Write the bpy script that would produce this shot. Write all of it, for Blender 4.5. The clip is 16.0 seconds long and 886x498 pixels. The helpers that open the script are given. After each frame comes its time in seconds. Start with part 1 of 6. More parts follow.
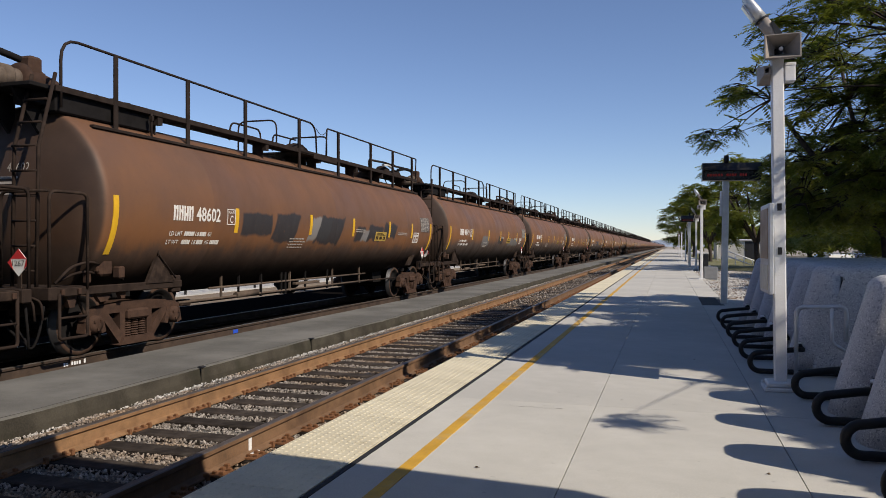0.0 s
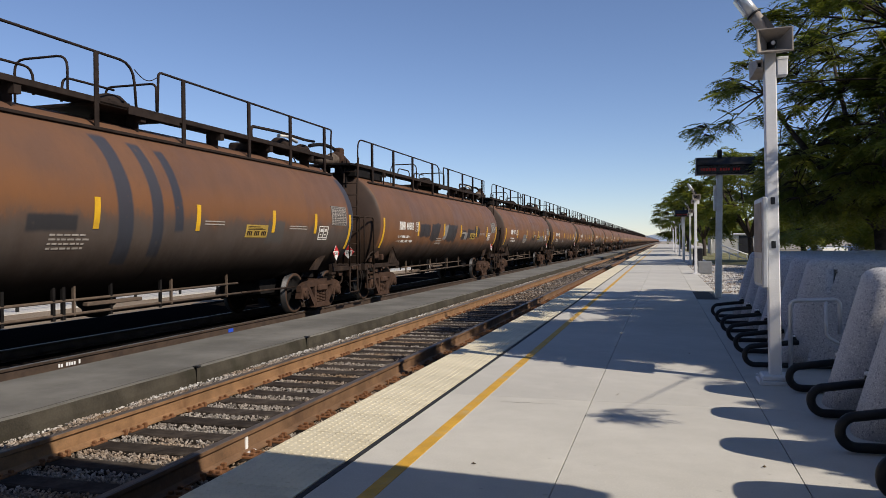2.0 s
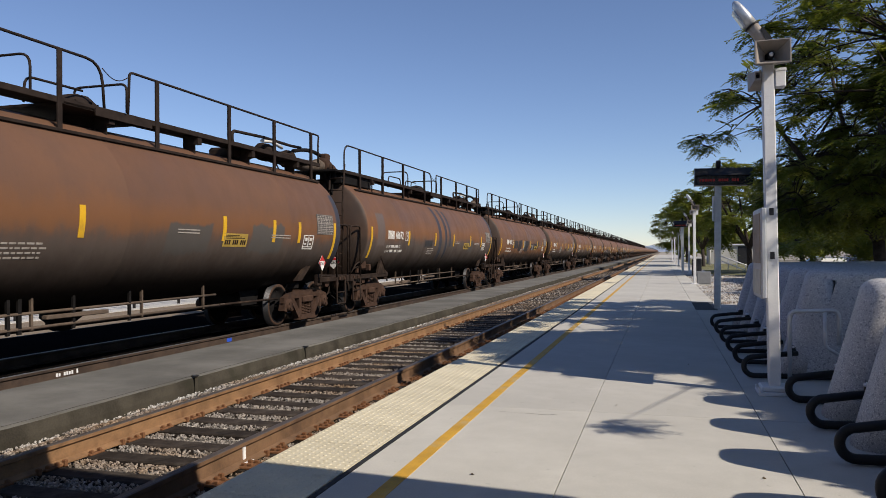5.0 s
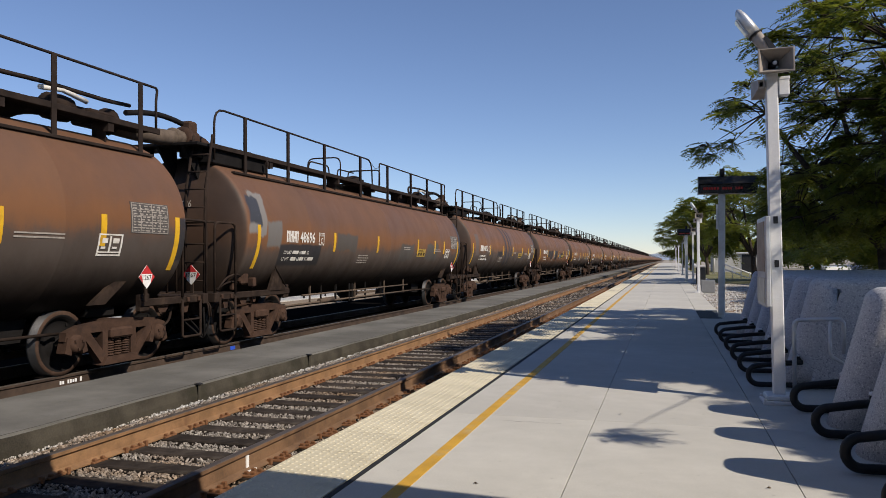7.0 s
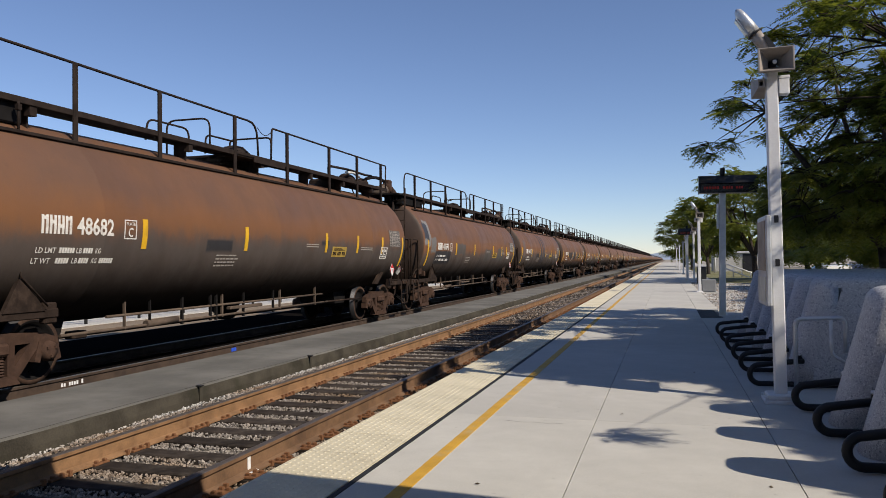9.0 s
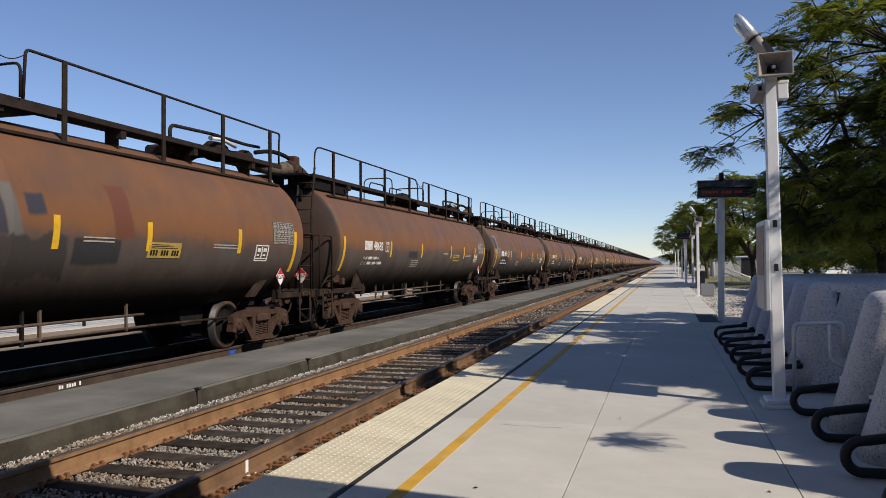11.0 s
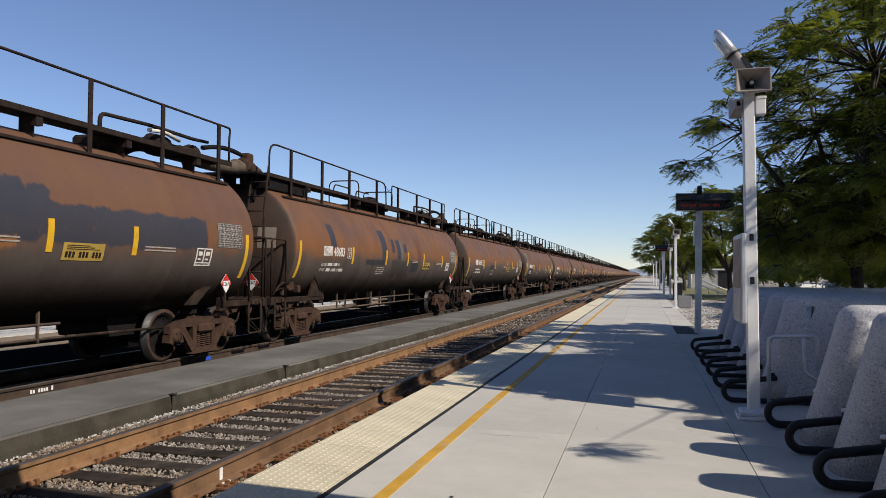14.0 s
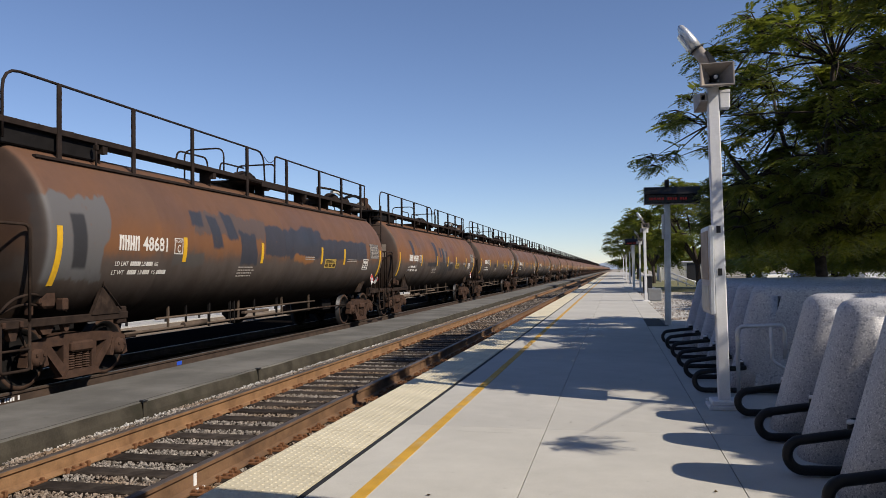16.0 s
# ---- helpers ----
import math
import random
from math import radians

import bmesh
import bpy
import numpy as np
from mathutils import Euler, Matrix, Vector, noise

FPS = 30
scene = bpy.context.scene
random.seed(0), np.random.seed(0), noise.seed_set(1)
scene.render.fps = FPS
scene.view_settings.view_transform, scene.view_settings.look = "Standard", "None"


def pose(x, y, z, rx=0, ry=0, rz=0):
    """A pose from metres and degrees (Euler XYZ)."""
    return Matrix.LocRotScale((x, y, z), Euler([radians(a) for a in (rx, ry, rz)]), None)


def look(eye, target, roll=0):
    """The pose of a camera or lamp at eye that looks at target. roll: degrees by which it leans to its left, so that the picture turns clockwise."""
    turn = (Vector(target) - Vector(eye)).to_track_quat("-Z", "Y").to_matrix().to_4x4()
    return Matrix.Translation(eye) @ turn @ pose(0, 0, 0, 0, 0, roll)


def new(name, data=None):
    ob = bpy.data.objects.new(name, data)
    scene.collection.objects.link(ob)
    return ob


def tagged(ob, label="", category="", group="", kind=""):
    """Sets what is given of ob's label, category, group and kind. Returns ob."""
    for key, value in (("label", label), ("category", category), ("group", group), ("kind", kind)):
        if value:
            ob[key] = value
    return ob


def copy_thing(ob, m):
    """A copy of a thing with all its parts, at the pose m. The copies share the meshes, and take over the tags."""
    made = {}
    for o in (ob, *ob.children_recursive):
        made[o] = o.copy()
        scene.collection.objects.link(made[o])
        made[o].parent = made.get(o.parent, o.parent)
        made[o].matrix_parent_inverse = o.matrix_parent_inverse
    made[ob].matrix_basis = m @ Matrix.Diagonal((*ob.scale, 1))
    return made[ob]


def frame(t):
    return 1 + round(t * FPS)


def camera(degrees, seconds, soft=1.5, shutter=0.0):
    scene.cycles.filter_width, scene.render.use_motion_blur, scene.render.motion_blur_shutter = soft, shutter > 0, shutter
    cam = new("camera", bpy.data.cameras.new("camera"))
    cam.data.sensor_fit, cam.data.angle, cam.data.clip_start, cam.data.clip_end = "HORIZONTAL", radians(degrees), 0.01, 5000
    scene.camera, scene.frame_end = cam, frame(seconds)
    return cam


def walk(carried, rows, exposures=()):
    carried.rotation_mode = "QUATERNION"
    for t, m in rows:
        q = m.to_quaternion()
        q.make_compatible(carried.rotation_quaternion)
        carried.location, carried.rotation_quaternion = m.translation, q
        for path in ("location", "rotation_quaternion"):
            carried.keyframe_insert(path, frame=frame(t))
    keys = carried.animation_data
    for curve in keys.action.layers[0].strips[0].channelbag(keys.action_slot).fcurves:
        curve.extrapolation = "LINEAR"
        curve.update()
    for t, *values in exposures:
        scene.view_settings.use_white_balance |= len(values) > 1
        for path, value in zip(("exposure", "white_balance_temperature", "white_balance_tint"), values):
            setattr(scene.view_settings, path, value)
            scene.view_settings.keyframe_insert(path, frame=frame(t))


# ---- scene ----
cam = camera(61.0, 16.0, soft=0.8)

# The camera stands on the platform and is only turned: seconds, rx, ry, rz.
PATH = [
    (0, 89.773, -0.029, 16.703),
    (0.5, 89.576, -0.149, 16.571),
    (1, 89.817, -0.030, 16.513),
    (1.5, 89.845, 0.288, 16.467),
    (2, 89.535, 0.519, 16.300),
    (2.5, 89.446, 0.858, 16.249),
    (3, 89.912, 0.531, 16.353),
    (3.5, 89.908, 0.390, 16.388),
    (6, 90.715, 0.407, 16.122),
    (6.5, 90.903, 0.582, 16.286),
    (7, 90.910, 0.340, 16.493),
    (7.5, 90.736, -0.008, 16.393),
    (8, 90.833, 0.435, 16.327),
    (8.5, 90.976, 0.432, 16.282),
    (9, 90.958, 0.606, 16.548),
    (11.5, 91.404, 0.237, 16.326),
    (12, 91.581, -0.137, 15.940),
    (12.5, 91.605, -0.465, 15.663),
    (13, 91.371, -0.427, 15.042),
    (13.5, 91.597, -0.516, 14.772),
    (14, 91.857, -0.459, 14.911),
    (14.5, 92.076, -0.293, 14.169),
    (15, 92.127, -0.408, 13.529),
    (15.5, 91.388, -0.243, 12.996),
    (16, 91.710, 0.856, 12.786),
]
EYE = (0.0, 0.0, 1.38)
walk(cam, [(t, pose(*EYE, rx, ry, rz)) for t, rx, ry, rz in PATH], exposures=[(0, 0.0, 6950, 20), (16, 0.0, 6950, 20)])

# ---- light ----
SUN_ELEVATION, SUN_AZIMUTH = radians(39.5), radians(111.5)
world = bpy.data.worlds.new("sky")
scene.world = world
world.use_nodes = True
sky = world.node_tree.nodes.new("ShaderNodeTexSky")
sky.sky_type, sky.sun_disc = "NISHITA", False
sky.sun_elevation, sky.sun_rotation = SUN_ELEVATION, SUN_AZIMUTH
sky.air_density, sky.dust_density, sky.ozone_density = 0.85, 0.0, 5.6
background = world.node_tree.nodes["Background"]
background.inputs[1].default_value = 0.121
world.node_tree.links.new(sky.outputs[0], background.inputs[0])
sun = new("sun", bpy.data.lights.new("sun", "SUN"))
sun.data.energy, sun.data.angle, sun.data.color = 5.0, radians(0.53), (0.97, 0.955, 0.82)
to_sun = Vector((math.sin(SUN_AZIMUTH) * math.cos(SUN_ELEVATION), math.cos(SUN_AZIMUTH) * math.cos(SUN_ELEVATION), math.sin(SUN_ELEVATION)))
sun.matrix_world = look(to_sun * 80, (0, 0, 0))


# ---- mesh and material helpers ----
class Shape:
    """Vertices and faces gathered for one mesh."""

    def __init__(self):
        self.v, self.f, self.smooth = [], [], []

    def add(self, verts, faces, smooth=False):
        n = len(self.v)
        self.v.extend([tuple(p) for p in verts])
        self.f.extend([tuple(i + n for i in f) for f in faces])
        self.smooth.extend([smooth] * len(faces))
        return self

    def box(self, x0, x1, y0, y1, z0, z1, bevel=0.0, m=None):
        """A box; with a bevel its edges are chamfered."""
        if bevel <= 0:
            v = [(x, y, z) for x in (x0, x1) for y in (y0, y1) for z in (z0, z1)]
            f = [(0, 1, 3, 2), (4, 6, 7, 5), (0, 4, 5, 1), (2, 3, 7, 6), (0, 2, 6, 4), (1, 5, 7, 3)]
        else:
            b = min(bevel, (x1 - x0) * 0.49, (y1 - y0) * 0.49, (z1 - z0) * 0.49)
            bm = bmesh.new()
            bmesh.ops.create_cube(bm, size=1.0, matrix=Matrix.LocRotScale(((x0 + x1) / 2, (y0 + y1) / 2, (z0 + z1) / 2), None, (x1 - x0, y1 - y0, z1 - z0)))
            bmesh.ops.bevel(bm, geom=bm.edges[:], offset=b, segments=1, affect="EDGES")
            bm.verts.index_update()
            v = [p.co.copy() for p in bm.verts]
            f = [[p.index for p in q.verts] for q in bm.faces]
            bm.free()
        if m is not None:
            v = [m @ Vector(p) for p in v]
        return self.add(v, f)

    def tube(self, points, r, n=8, closed=False, caps=True):
        """A round tube of radius r (or one radius a point) along points."""
        P = [Vector(p) for p in points]
        R = r if isinstance(r, (list, tuple)) else [r] * len(P)
        rings, up = [], None
        for i, p in enumerate(P):
            a = P[i - 1] if i or closed else p
            b = P[(i + 1) % len(P)] if i < len(P) - 1 or closed else p
            d = (b - a).normalized() if (b - a).length > 1e-9 else Vector((0, 0, 1))
            if up is None:
                up = Vector((0, 0, 1)) if abs(d.z) < 0.9 else Vector((1, 0, 0))
            s = d.cross(up).normalized()
            up = s.cross(d).normalized()
            rings.append([p + (s * math.cos(k * math.tau / n) + up * math.sin(k * math.tau / n)) * R[i] for k in range(n)])
        v = [q for ring in rings for q in ring]
        f = []
        for i in range(len(P) if closed else len(P) - 1):
            j = (i + 1) % len(P)
            for k in range(n):
                l = (k + 1) % n
                f.append((i * n + k, i * n + l, j * n + l, j * n + k))
        self.add(v, f, True)
        if caps and not closed:
            base = len(self.v) - len(v)
            self.f += [tuple(base + k for k in reversed(range(n))), tuple(base + (len(P) - 1) * n + k for k in range(n))]
            self.smooth += [False, False]
        return self

    def lathe(self, profile, origin=(0, 0, 0), axis="y", n=32, smooth=True):
        """Turns a profile of (along, radius) round an axis."""
        O = Vector(origin)
        v, f = [], []
        for a, r in profile:
            for k in range(n):
                c, s = math.cos(k * math.tau / n) * r, math.sin(k * math.tau / n) * r
                v.append(O + Vector({"x": (a, c, s), "y": (s, a, c), "z": (c, s, a)}[axis]))
        for i in range(len(profile) - 1):
            for k in range(n):
                l = (k + 1) % n
                f.append((i * n + k, i * n + l, (i + 1) * n + l, (i + 1) * n + k))
        f.append(tuple(reversed(range(n))))
        f.append(tuple((len(profile) - 1) * n + k for k in range(n)))
        return self.add(v, f, smooth)

    def slab(self, outline, a0, a1, axis="x"):
        """A flat outline of (u, v) pushed from a0 to a1 along an axis."""
        put = {"x": lambda u, w, a: (a, u, w), "y": lambda u, w, a: (u, a, w), "z": lambda u, w, a: (u, w, a)}[axis]
        n = len(outline)
        v = [put(u, w, a) for a in (a0, a1) for u, w in outline]
        f = [tuple(reversed(range(n))), tuple(range(n, 2 * n))]
        f += [(k, (k + 1) % n, n + (k + 1) % n, n + k) for k in range(n)]
        return self.add(v, f)

    def mesh(self, name, material, fix=True):
        me = bpy.data.meshes.new(name)
        me.from_pydata(self.v, [], self.f)
        me.polygons.foreach_set("use_smooth", self.smooth)
        if fix:
            bm = bmesh.new()
            bm.from_mesh(me)
            bmesh.ops.recalc_face_normals(bm, faces=bm.faces)
            bm.to_mesh(me)
            bm.free()
        me.materials.append(material)
        me.update()
        return me


def part(name, shape, material, parent, label=""):
    ob = new(name, shape.mesh(name, material) if isinstance(shape, Shape) else shape)
    ob.parent = parent
    return tagged(ob, label)


def thing(name, shape, material, label, category, m=None, group="", kind=""):
    """A top-level thing: a mesh, or an Empty where shape is None."""
    ob = new(name, shape.mesh(name, material) if isinstance(shape, Shape) else shape)
    if m is not None:
        ob.matrix_basis = m
    return tagged(ob, label, category, group, kind)


def arc(cx, cy, r, a0, a1, n=6):
    return [(cx + r * math.cos(radians(a0 + (a1 - a0) * i / n)), cy + r * math.sin(radians(a0 + (a1 - a0) * i / n))) for i in range(n + 1)]


class Nodes:
    """A node material, built line by line."""

    def __init__(self, name, rough=0.7, metal=0.0):
        self.m = bpy.data.materials.new(name)
        self.m.use_nodes = True
        self.t = self.m.node_tree
        self.b = self.t.nodes["Principled BSDF"]
        self.b.inputs["Roughness"].default_value, self.b.inputs["Metallic"].default_value = rough, metal
        self.b.inputs["Specular IOR Level"].default_value = 0.35 if rough < 0.85 else 0.12
        self.co = self.t.nodes.new("ShaderNodeTexCoord").outputs["Object"]

    def put(self, socket, value):
        if isinstance(value, bpy.types.NodeSocket):
            self.t.links.new(value, socket)
        else:
            socket.default_value = value

    def noise(self, scale, detail=4.0, rough=0.55, stretch=None, co=None, distort=0.0):
        co = co or self.co
        if stretch:
            mp = self.t.nodes.new("ShaderNodeMapping")
            mp.inputs["Scale"].default_value = stretch
            self.t.links.new(co, mp.inputs[0])
            co = mp.outputs[0]
        n = self.t.nodes.new("ShaderNodeTexNoise")
        self.t.links.new(co, n.inputs["Vector"])
        n.inputs["Scale"].default_value, n.inputs["Detail"].default_value = scale, detail
        n.inputs["Roughness"].default_value, n.inputs["Distortion"].default_value = rough, distort
        return n.outputs[0]

    def cells(self, scale, out="Color"):
        n = self.t.nodes.new("ShaderNodeTexVoronoi")
        self.t.links.new(self.co, n.inputs["Vector"])
        n.inputs["Scale"].default_value = scale
        return n.outputs[out]

    def ramp(self, x, a, b, lo=0.0, hi=1.0):
        """Smooth step of x from a to b, mapped to lo..hi."""
        n = self.t.nodes.new("ShaderNodeMapRange")
        n.interpolation_type = "SMOOTHSTEP"
        self.put(n.inputs[0], x)
        for i, value in zip((1, 2, 3, 4), (a, b, lo, hi)):
            n.inputs[i].default_value = value
        return n.outputs[0]

    def math(self, op, a, b=0.0):
        n = self.t.nodes.new("ShaderNodeMath")
        n.operation = op
        self.put(n.inputs[0], a)
        self.put(n.inputs[1], b)
        return n.outputs[0]

    def mix(self, f, a, b, mode="MIX"):
        n = self.t.nodes.new("ShaderNodeMix")
        n.data_type, n.blend_type = "RGBA", mode
        self.put(n.inputs[0], f)
        for s, value in ((n.inputs[6], a), (n.inputs[7], b)):
            self.put(s, (*value, 1.0) if isinstance(value, tuple) and len(value) == 3 else value)
        return n.outputs[2]

    def xyz(self):
        n = self.t.nodes.new("ShaderNodeSeparateXYZ")
        self.t.links.new(self.co, n.inputs[0])
        return n.outputs

    def each(self):
        """One random number an object."""
        return self.t.nodes.new("ShaderNodeObjectInfo").outputs["Random"]

    def island(self):
        return self.t.nodes.new("ShaderNodeNewGeometry").outputs["Random Per Island"]

    def color(self, c):
        self.put(self.b.inputs["Base Color"], (*c, 1.0) if isinstance(c, tuple) else c)
        return self

    def rough(self, r):
        self.put(self.b.inputs["Roughness"], r)
        return self

    def bump(self, h, strength=0.3, distance=0.01):
        n = self.t.nodes.new("ShaderNodeBump")
        n.inputs["Strength"].default_value, n.inputs["Distance"].default_value = strength, distance
        self.t.links.new(h, n.inputs["Height"])
        self.t.links.new(n.outputs[0], self.b.inputs["Normal"])
        return self


def plain(name, c, rough=0.6, metal=0.0, vary=0.35, scale=6.0, grain=60.0, dirt=None, bump=0.15, random_each=0.0):
    """A painted, metal or mineral surface: a base colour with blotches, grain and, where given, dirt."""
    n = Nodes(name, rough, metal)
    dark, light = tuple(k * (1 - vary) for k in c), tuple(min(1.0, k * (1 + vary)) for k in c)
    col = n.mix(n.ramp(n.noise(scale), 0.3, 0.7), dark, light)
    fine = n.noise(grain, 3.0)
    col = n.mix(0.35, col, n.mix(n.ramp(fine, 0.3, 0.7), dark, light))
    if dirt:
        col = n.mix(n.ramp(n.noise(scale * 0.6, 6.0, 0.65), 0.5, 0.72, 0, 0.8), col, dirt)
    if random_each:
        col = n.mix(1.0, col, n.mix(n.each(), (1 - random_each,) * 3, (1.0, 1.0, 1.0)), "MULTIPLY")
    n.color(col).rough(n.ramp(fine, 0.2, 0.8, max(0.05, rough - 0.12), min(1.0, rough + 0.12)))
    if bump:
        n.bump(fine, bump, 0.01)
    return n.m


# ---- materials ----
def concrete(name, c, stain=0.3):
    n = Nodes(name, 0.85)
    big, mid, fine = n.noise(0.7, 5.0, 0.6), n.noise(5.0, 6.0, 0.65), n.noise(90.0, 3.0)
    col = n.mix(n.ramp(big, 0.35, 0.7), tuple(k * (1 - stain) for k in c), c)
    col = n.mix(n.ramp(mid, 0.35, 0.75, 0, 0.3), col, tuple(k * 0.72 for k in c))
    col = n.mix(n.ramp(fine, 0.45, 0.7, 0, 0.3), col, tuple(min(1, k * 1.15) for k in c))
    spots = n.ramp(n.noise(13.0, 1.0), 0.74, 0.78)
    col = n.mix(n.math("MULTIPLY", spots, 0.35), col, tuple(k * 0.45 for k in c))
    col = n.mix(1.0, col, n.mix(n.each(), (0.93, 0.93, 0.94), (1.0, 1.0, 1.0)), "MULTIPLY")
    return n.color(col).bump(fine, 0.2, 0.004).m


CONCRETE = concrete("platform_concrete", (0.525, 0.512, 0.468), 0.16)
OLD_CONCRETE = concrete("old_concrete", (0.192, 0.186, 0.168), 0.45)
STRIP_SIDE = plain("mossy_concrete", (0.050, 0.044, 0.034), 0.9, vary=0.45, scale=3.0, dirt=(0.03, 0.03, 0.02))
TACTILE = plain("tactile_cream", (0.63, 0.57, 0.42), 0.7, vary=0.1, scale=3.0, dirt=(0.4, 0.35, 0.25), random_each=0.12)
YELLOW_LINE = plain("yellow_line_paint", (0.52, 0.29, 0.035), 0.7, vary=0.2, scale=5.0, dirt=(0.42, 0.34, 0.2))
JOINT = plain("dark_joint", (0.02, 0.02, 0.022), 0.8)
RAIL_RUST = plain("rusty_rail", (0.22, 0.122, 0.06), 0.75, vary=0.3, scale=4.0, dirt=(0.12, 0.06, 0.03))
RAIL_HEAD = plain("worn_rail_head", (0.12, 0.10, 0.085), 0.5, 0.5, vary=0.2)
TIE_WOOD = plain("tie_wood", (0.045, 0.036, 0.03), 0.9, vary=0.5, scale=9.0, dirt=(0.10, 0.085, 0.07), random_each=0.45)
PLATE_RUST = plain("rusty_plate", (0.17, 0.08, 0.04), 0.85, vary=0.4, scale=12.0)


def stone_material(name, c, lo=0.35):
    n = Nodes(name, 0.9)
    tint = n.mix(n.island(), tuple(k * lo for k in c), tuple(min(1, k * 1.5) for k in c))
    warm = n.mix(n.ramp(n.noise(1.2, 3.0), 0.42, 0.66, 0, 0.8), tint, n.mix(n.island(), (0.10, 0.06, 0.035), (0.30, 0.20, 0.12)))
    return n.color(warm).bump(n.noise(70.0), 0.3, 0.006).m


STONE = stone_material("ballast_stone", (0.25, 0.225, 0.20))
DARK_STONE = stone_material("dark_track_stone", (0.06, 0.05, 0.043))
PALE_STONE = stone_material("pale_gravel_stone", (0.42, 0.41, 0.39), 0.5)


def ground_material(name, c1, c2, c3):
    n = Nodes(name, 0.95)
    grit = n.cells(28.0)
    col = n.mix(n.ramp(n.noise(0.35, 6.0, 0.6), 0.35, 0.65), c1, c2)
    col = n.mix(0.45, col, n.mix(grit, tuple(k * 0.4 for k in c3), c3))
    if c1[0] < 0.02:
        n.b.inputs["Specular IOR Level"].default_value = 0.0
    return n.color(col).bump(n.cells(28.0, "Distance"), 0.6, 0.03).m


BALLAST_BED = ground_material("ballast_bed", (0.10, 0.09, 0.08), (0.15, 0.13, 0.11), (0.3, 0.27, 0.24))
# near black: the shade below the train is painted into the bed's colour
SHADED_BED = ground_material("shaded_bed", (0.005, 0.005, 0.005), (0.008, 0.007, 0.007), (0.016, 0.014, 0.013))
TAN_DIRT = ground_material("tan_dirt", (0.20, 0.15, 0.105), (0.27, 0.21, 0.15), (0.3, 0.24, 0.18))
PALE_YARD = ground_material("pale_yard", (0.50, 0.48, 0.44), (0.58, 0.56, 0.52), (0.6, 0.58, 0.54))
GROUND = ground_material("dusty_ground", (0.30, 0.27, 0.22), (0.36, 0.33, 0.28), (0.42, 0.38, 0.33))
WHITE_GRAVEL = ground_material("white_gravel", (0.42, 0.40, 0.37), (0.50, 0.48, 0.45), (0.6, 0.58, 0.55))
ASPHALT = plain("worn_asphalt", (0.07, 0.07, 0.072), 0.9, vary=0.2, scale=1.5)
LAWN = ground_material("dry_lawn", (0.10, 0.11, 0.045), (0.27, 0.24, 0.15), (0.22, 0.22, 0.12))
GALVANISED = plain("galvanised_steel", (0.55, 0.56, 0.57), 0.42, 0.55, vary=0.12, scale=8.0)
WHITE_PAINT = plain("white_painted_steel", (0.66, 0.66, 0.66), 0.5, vary=0.07, scale=3.0, dirt=(0.5, 0.48, 0.45))
GREY_PLASTIC = plain("weathered_beige_plastic", (0.31, 0.27, 0.235), 0.6, vary=0.15)
BLACK_TUBE = plain("black_powder_coat", (0.010, 0.010, 0.011), 0.5, vary=0.3)
DARK_METAL = plain("dark_metal", (0.03, 0.03, 0.032), 0.5, 0.4, vary=0.3)


def terrazzo():
    n = Nodes("speckled_terrazzo", 0.6)
    a, b = n.cells(150.0), n.cells(75.0)
    sep = n.t.nodes.new("ShaderNodeSeparateColor")
    n.t.links.new(a, sep.inputs[0])
    sep2 = n.t.nodes.new("ShaderNodeSeparateColor")
    n.t.links.new(b, sep2.inputs[0])
    col = n.mix(n.ramp(n.noise(2.0), 0.3, 0.7), (0.42, 0.42, 0.44), (0.49, 0.49, 0.505))
    col = n.mix(n.ramp(sep.outputs[0], 0.78, 0.86, 0, 0.6), col, (0.20, 0.21, 0.24))
    col = n.mix(n.ramp(sep2.outputs[1], 0.9, 0.95, 0, 0.65), col, (0.16, 0.17, 0.2))
    col = n.mix(n.ramp(sep.outputs[2], 0.85, 0.92, 0, 0.7), col, (0.75, 0.75, 0.74))
    return n.color(col).bump(n.noise(60.0), 0.1, 0.003).m


TERRAZZO = terrazzo()


def foliage(name, c1, c2, c3):
    n = Nodes(name, 0.5)
    n.color(n.mix(n.ramp(n.noise(0.9, 3.0), 0.4, 0.65), n.mix(n.island(), c1, c2), c3))
    n.b.inputs["Transmission Weight"].default_value = 0.0
    tr = n.t.nodes.new("ShaderNodeBsdfTranslucent")
    tr.inputs[0].default_value = (0.22, 0.25, 0.028, 1.0)
    ad = n.t.nodes.new("ShaderNodeMixShader")
    ad.inputs[0].default_value = 0.46
    out = n.t.nodes["Material Output"]
    n.t.links.new(n.b.outputs[0], ad.inputs[1])
    n.t.links.new(tr.outputs[0], ad.inputs[2])
    n.t.links.new(ad.outputs[0], out.inputs[0])
    return n.m


LEAF = foliage("leaf_green", (0.023, 0.050, 0.014), (0.070, 0.115, 0.023), (0.14, 0.135, 0.022))
BARK = plain("grey_brown_bark", (0.05, 0.04, 0.033), 0.9, vary=0.45, scale=14.0, bump=0.6)

# Tank paint: rust-brown above, weathered grey below, with painted-over patches. y, z are the car's own.
BROWN = (0.118, 0.063, 0.041)
GREY_BAND, BELLY_GRIME_SHADE = (0.072, 0.065, 0.060), (0.011, 0.0085, 0.0075)
CHARCOAL, SLATE, PALE = (0.028, 0.028, 0.031), (0.034, 0.038, 0.050), (0.18, 0.172, 0.165)


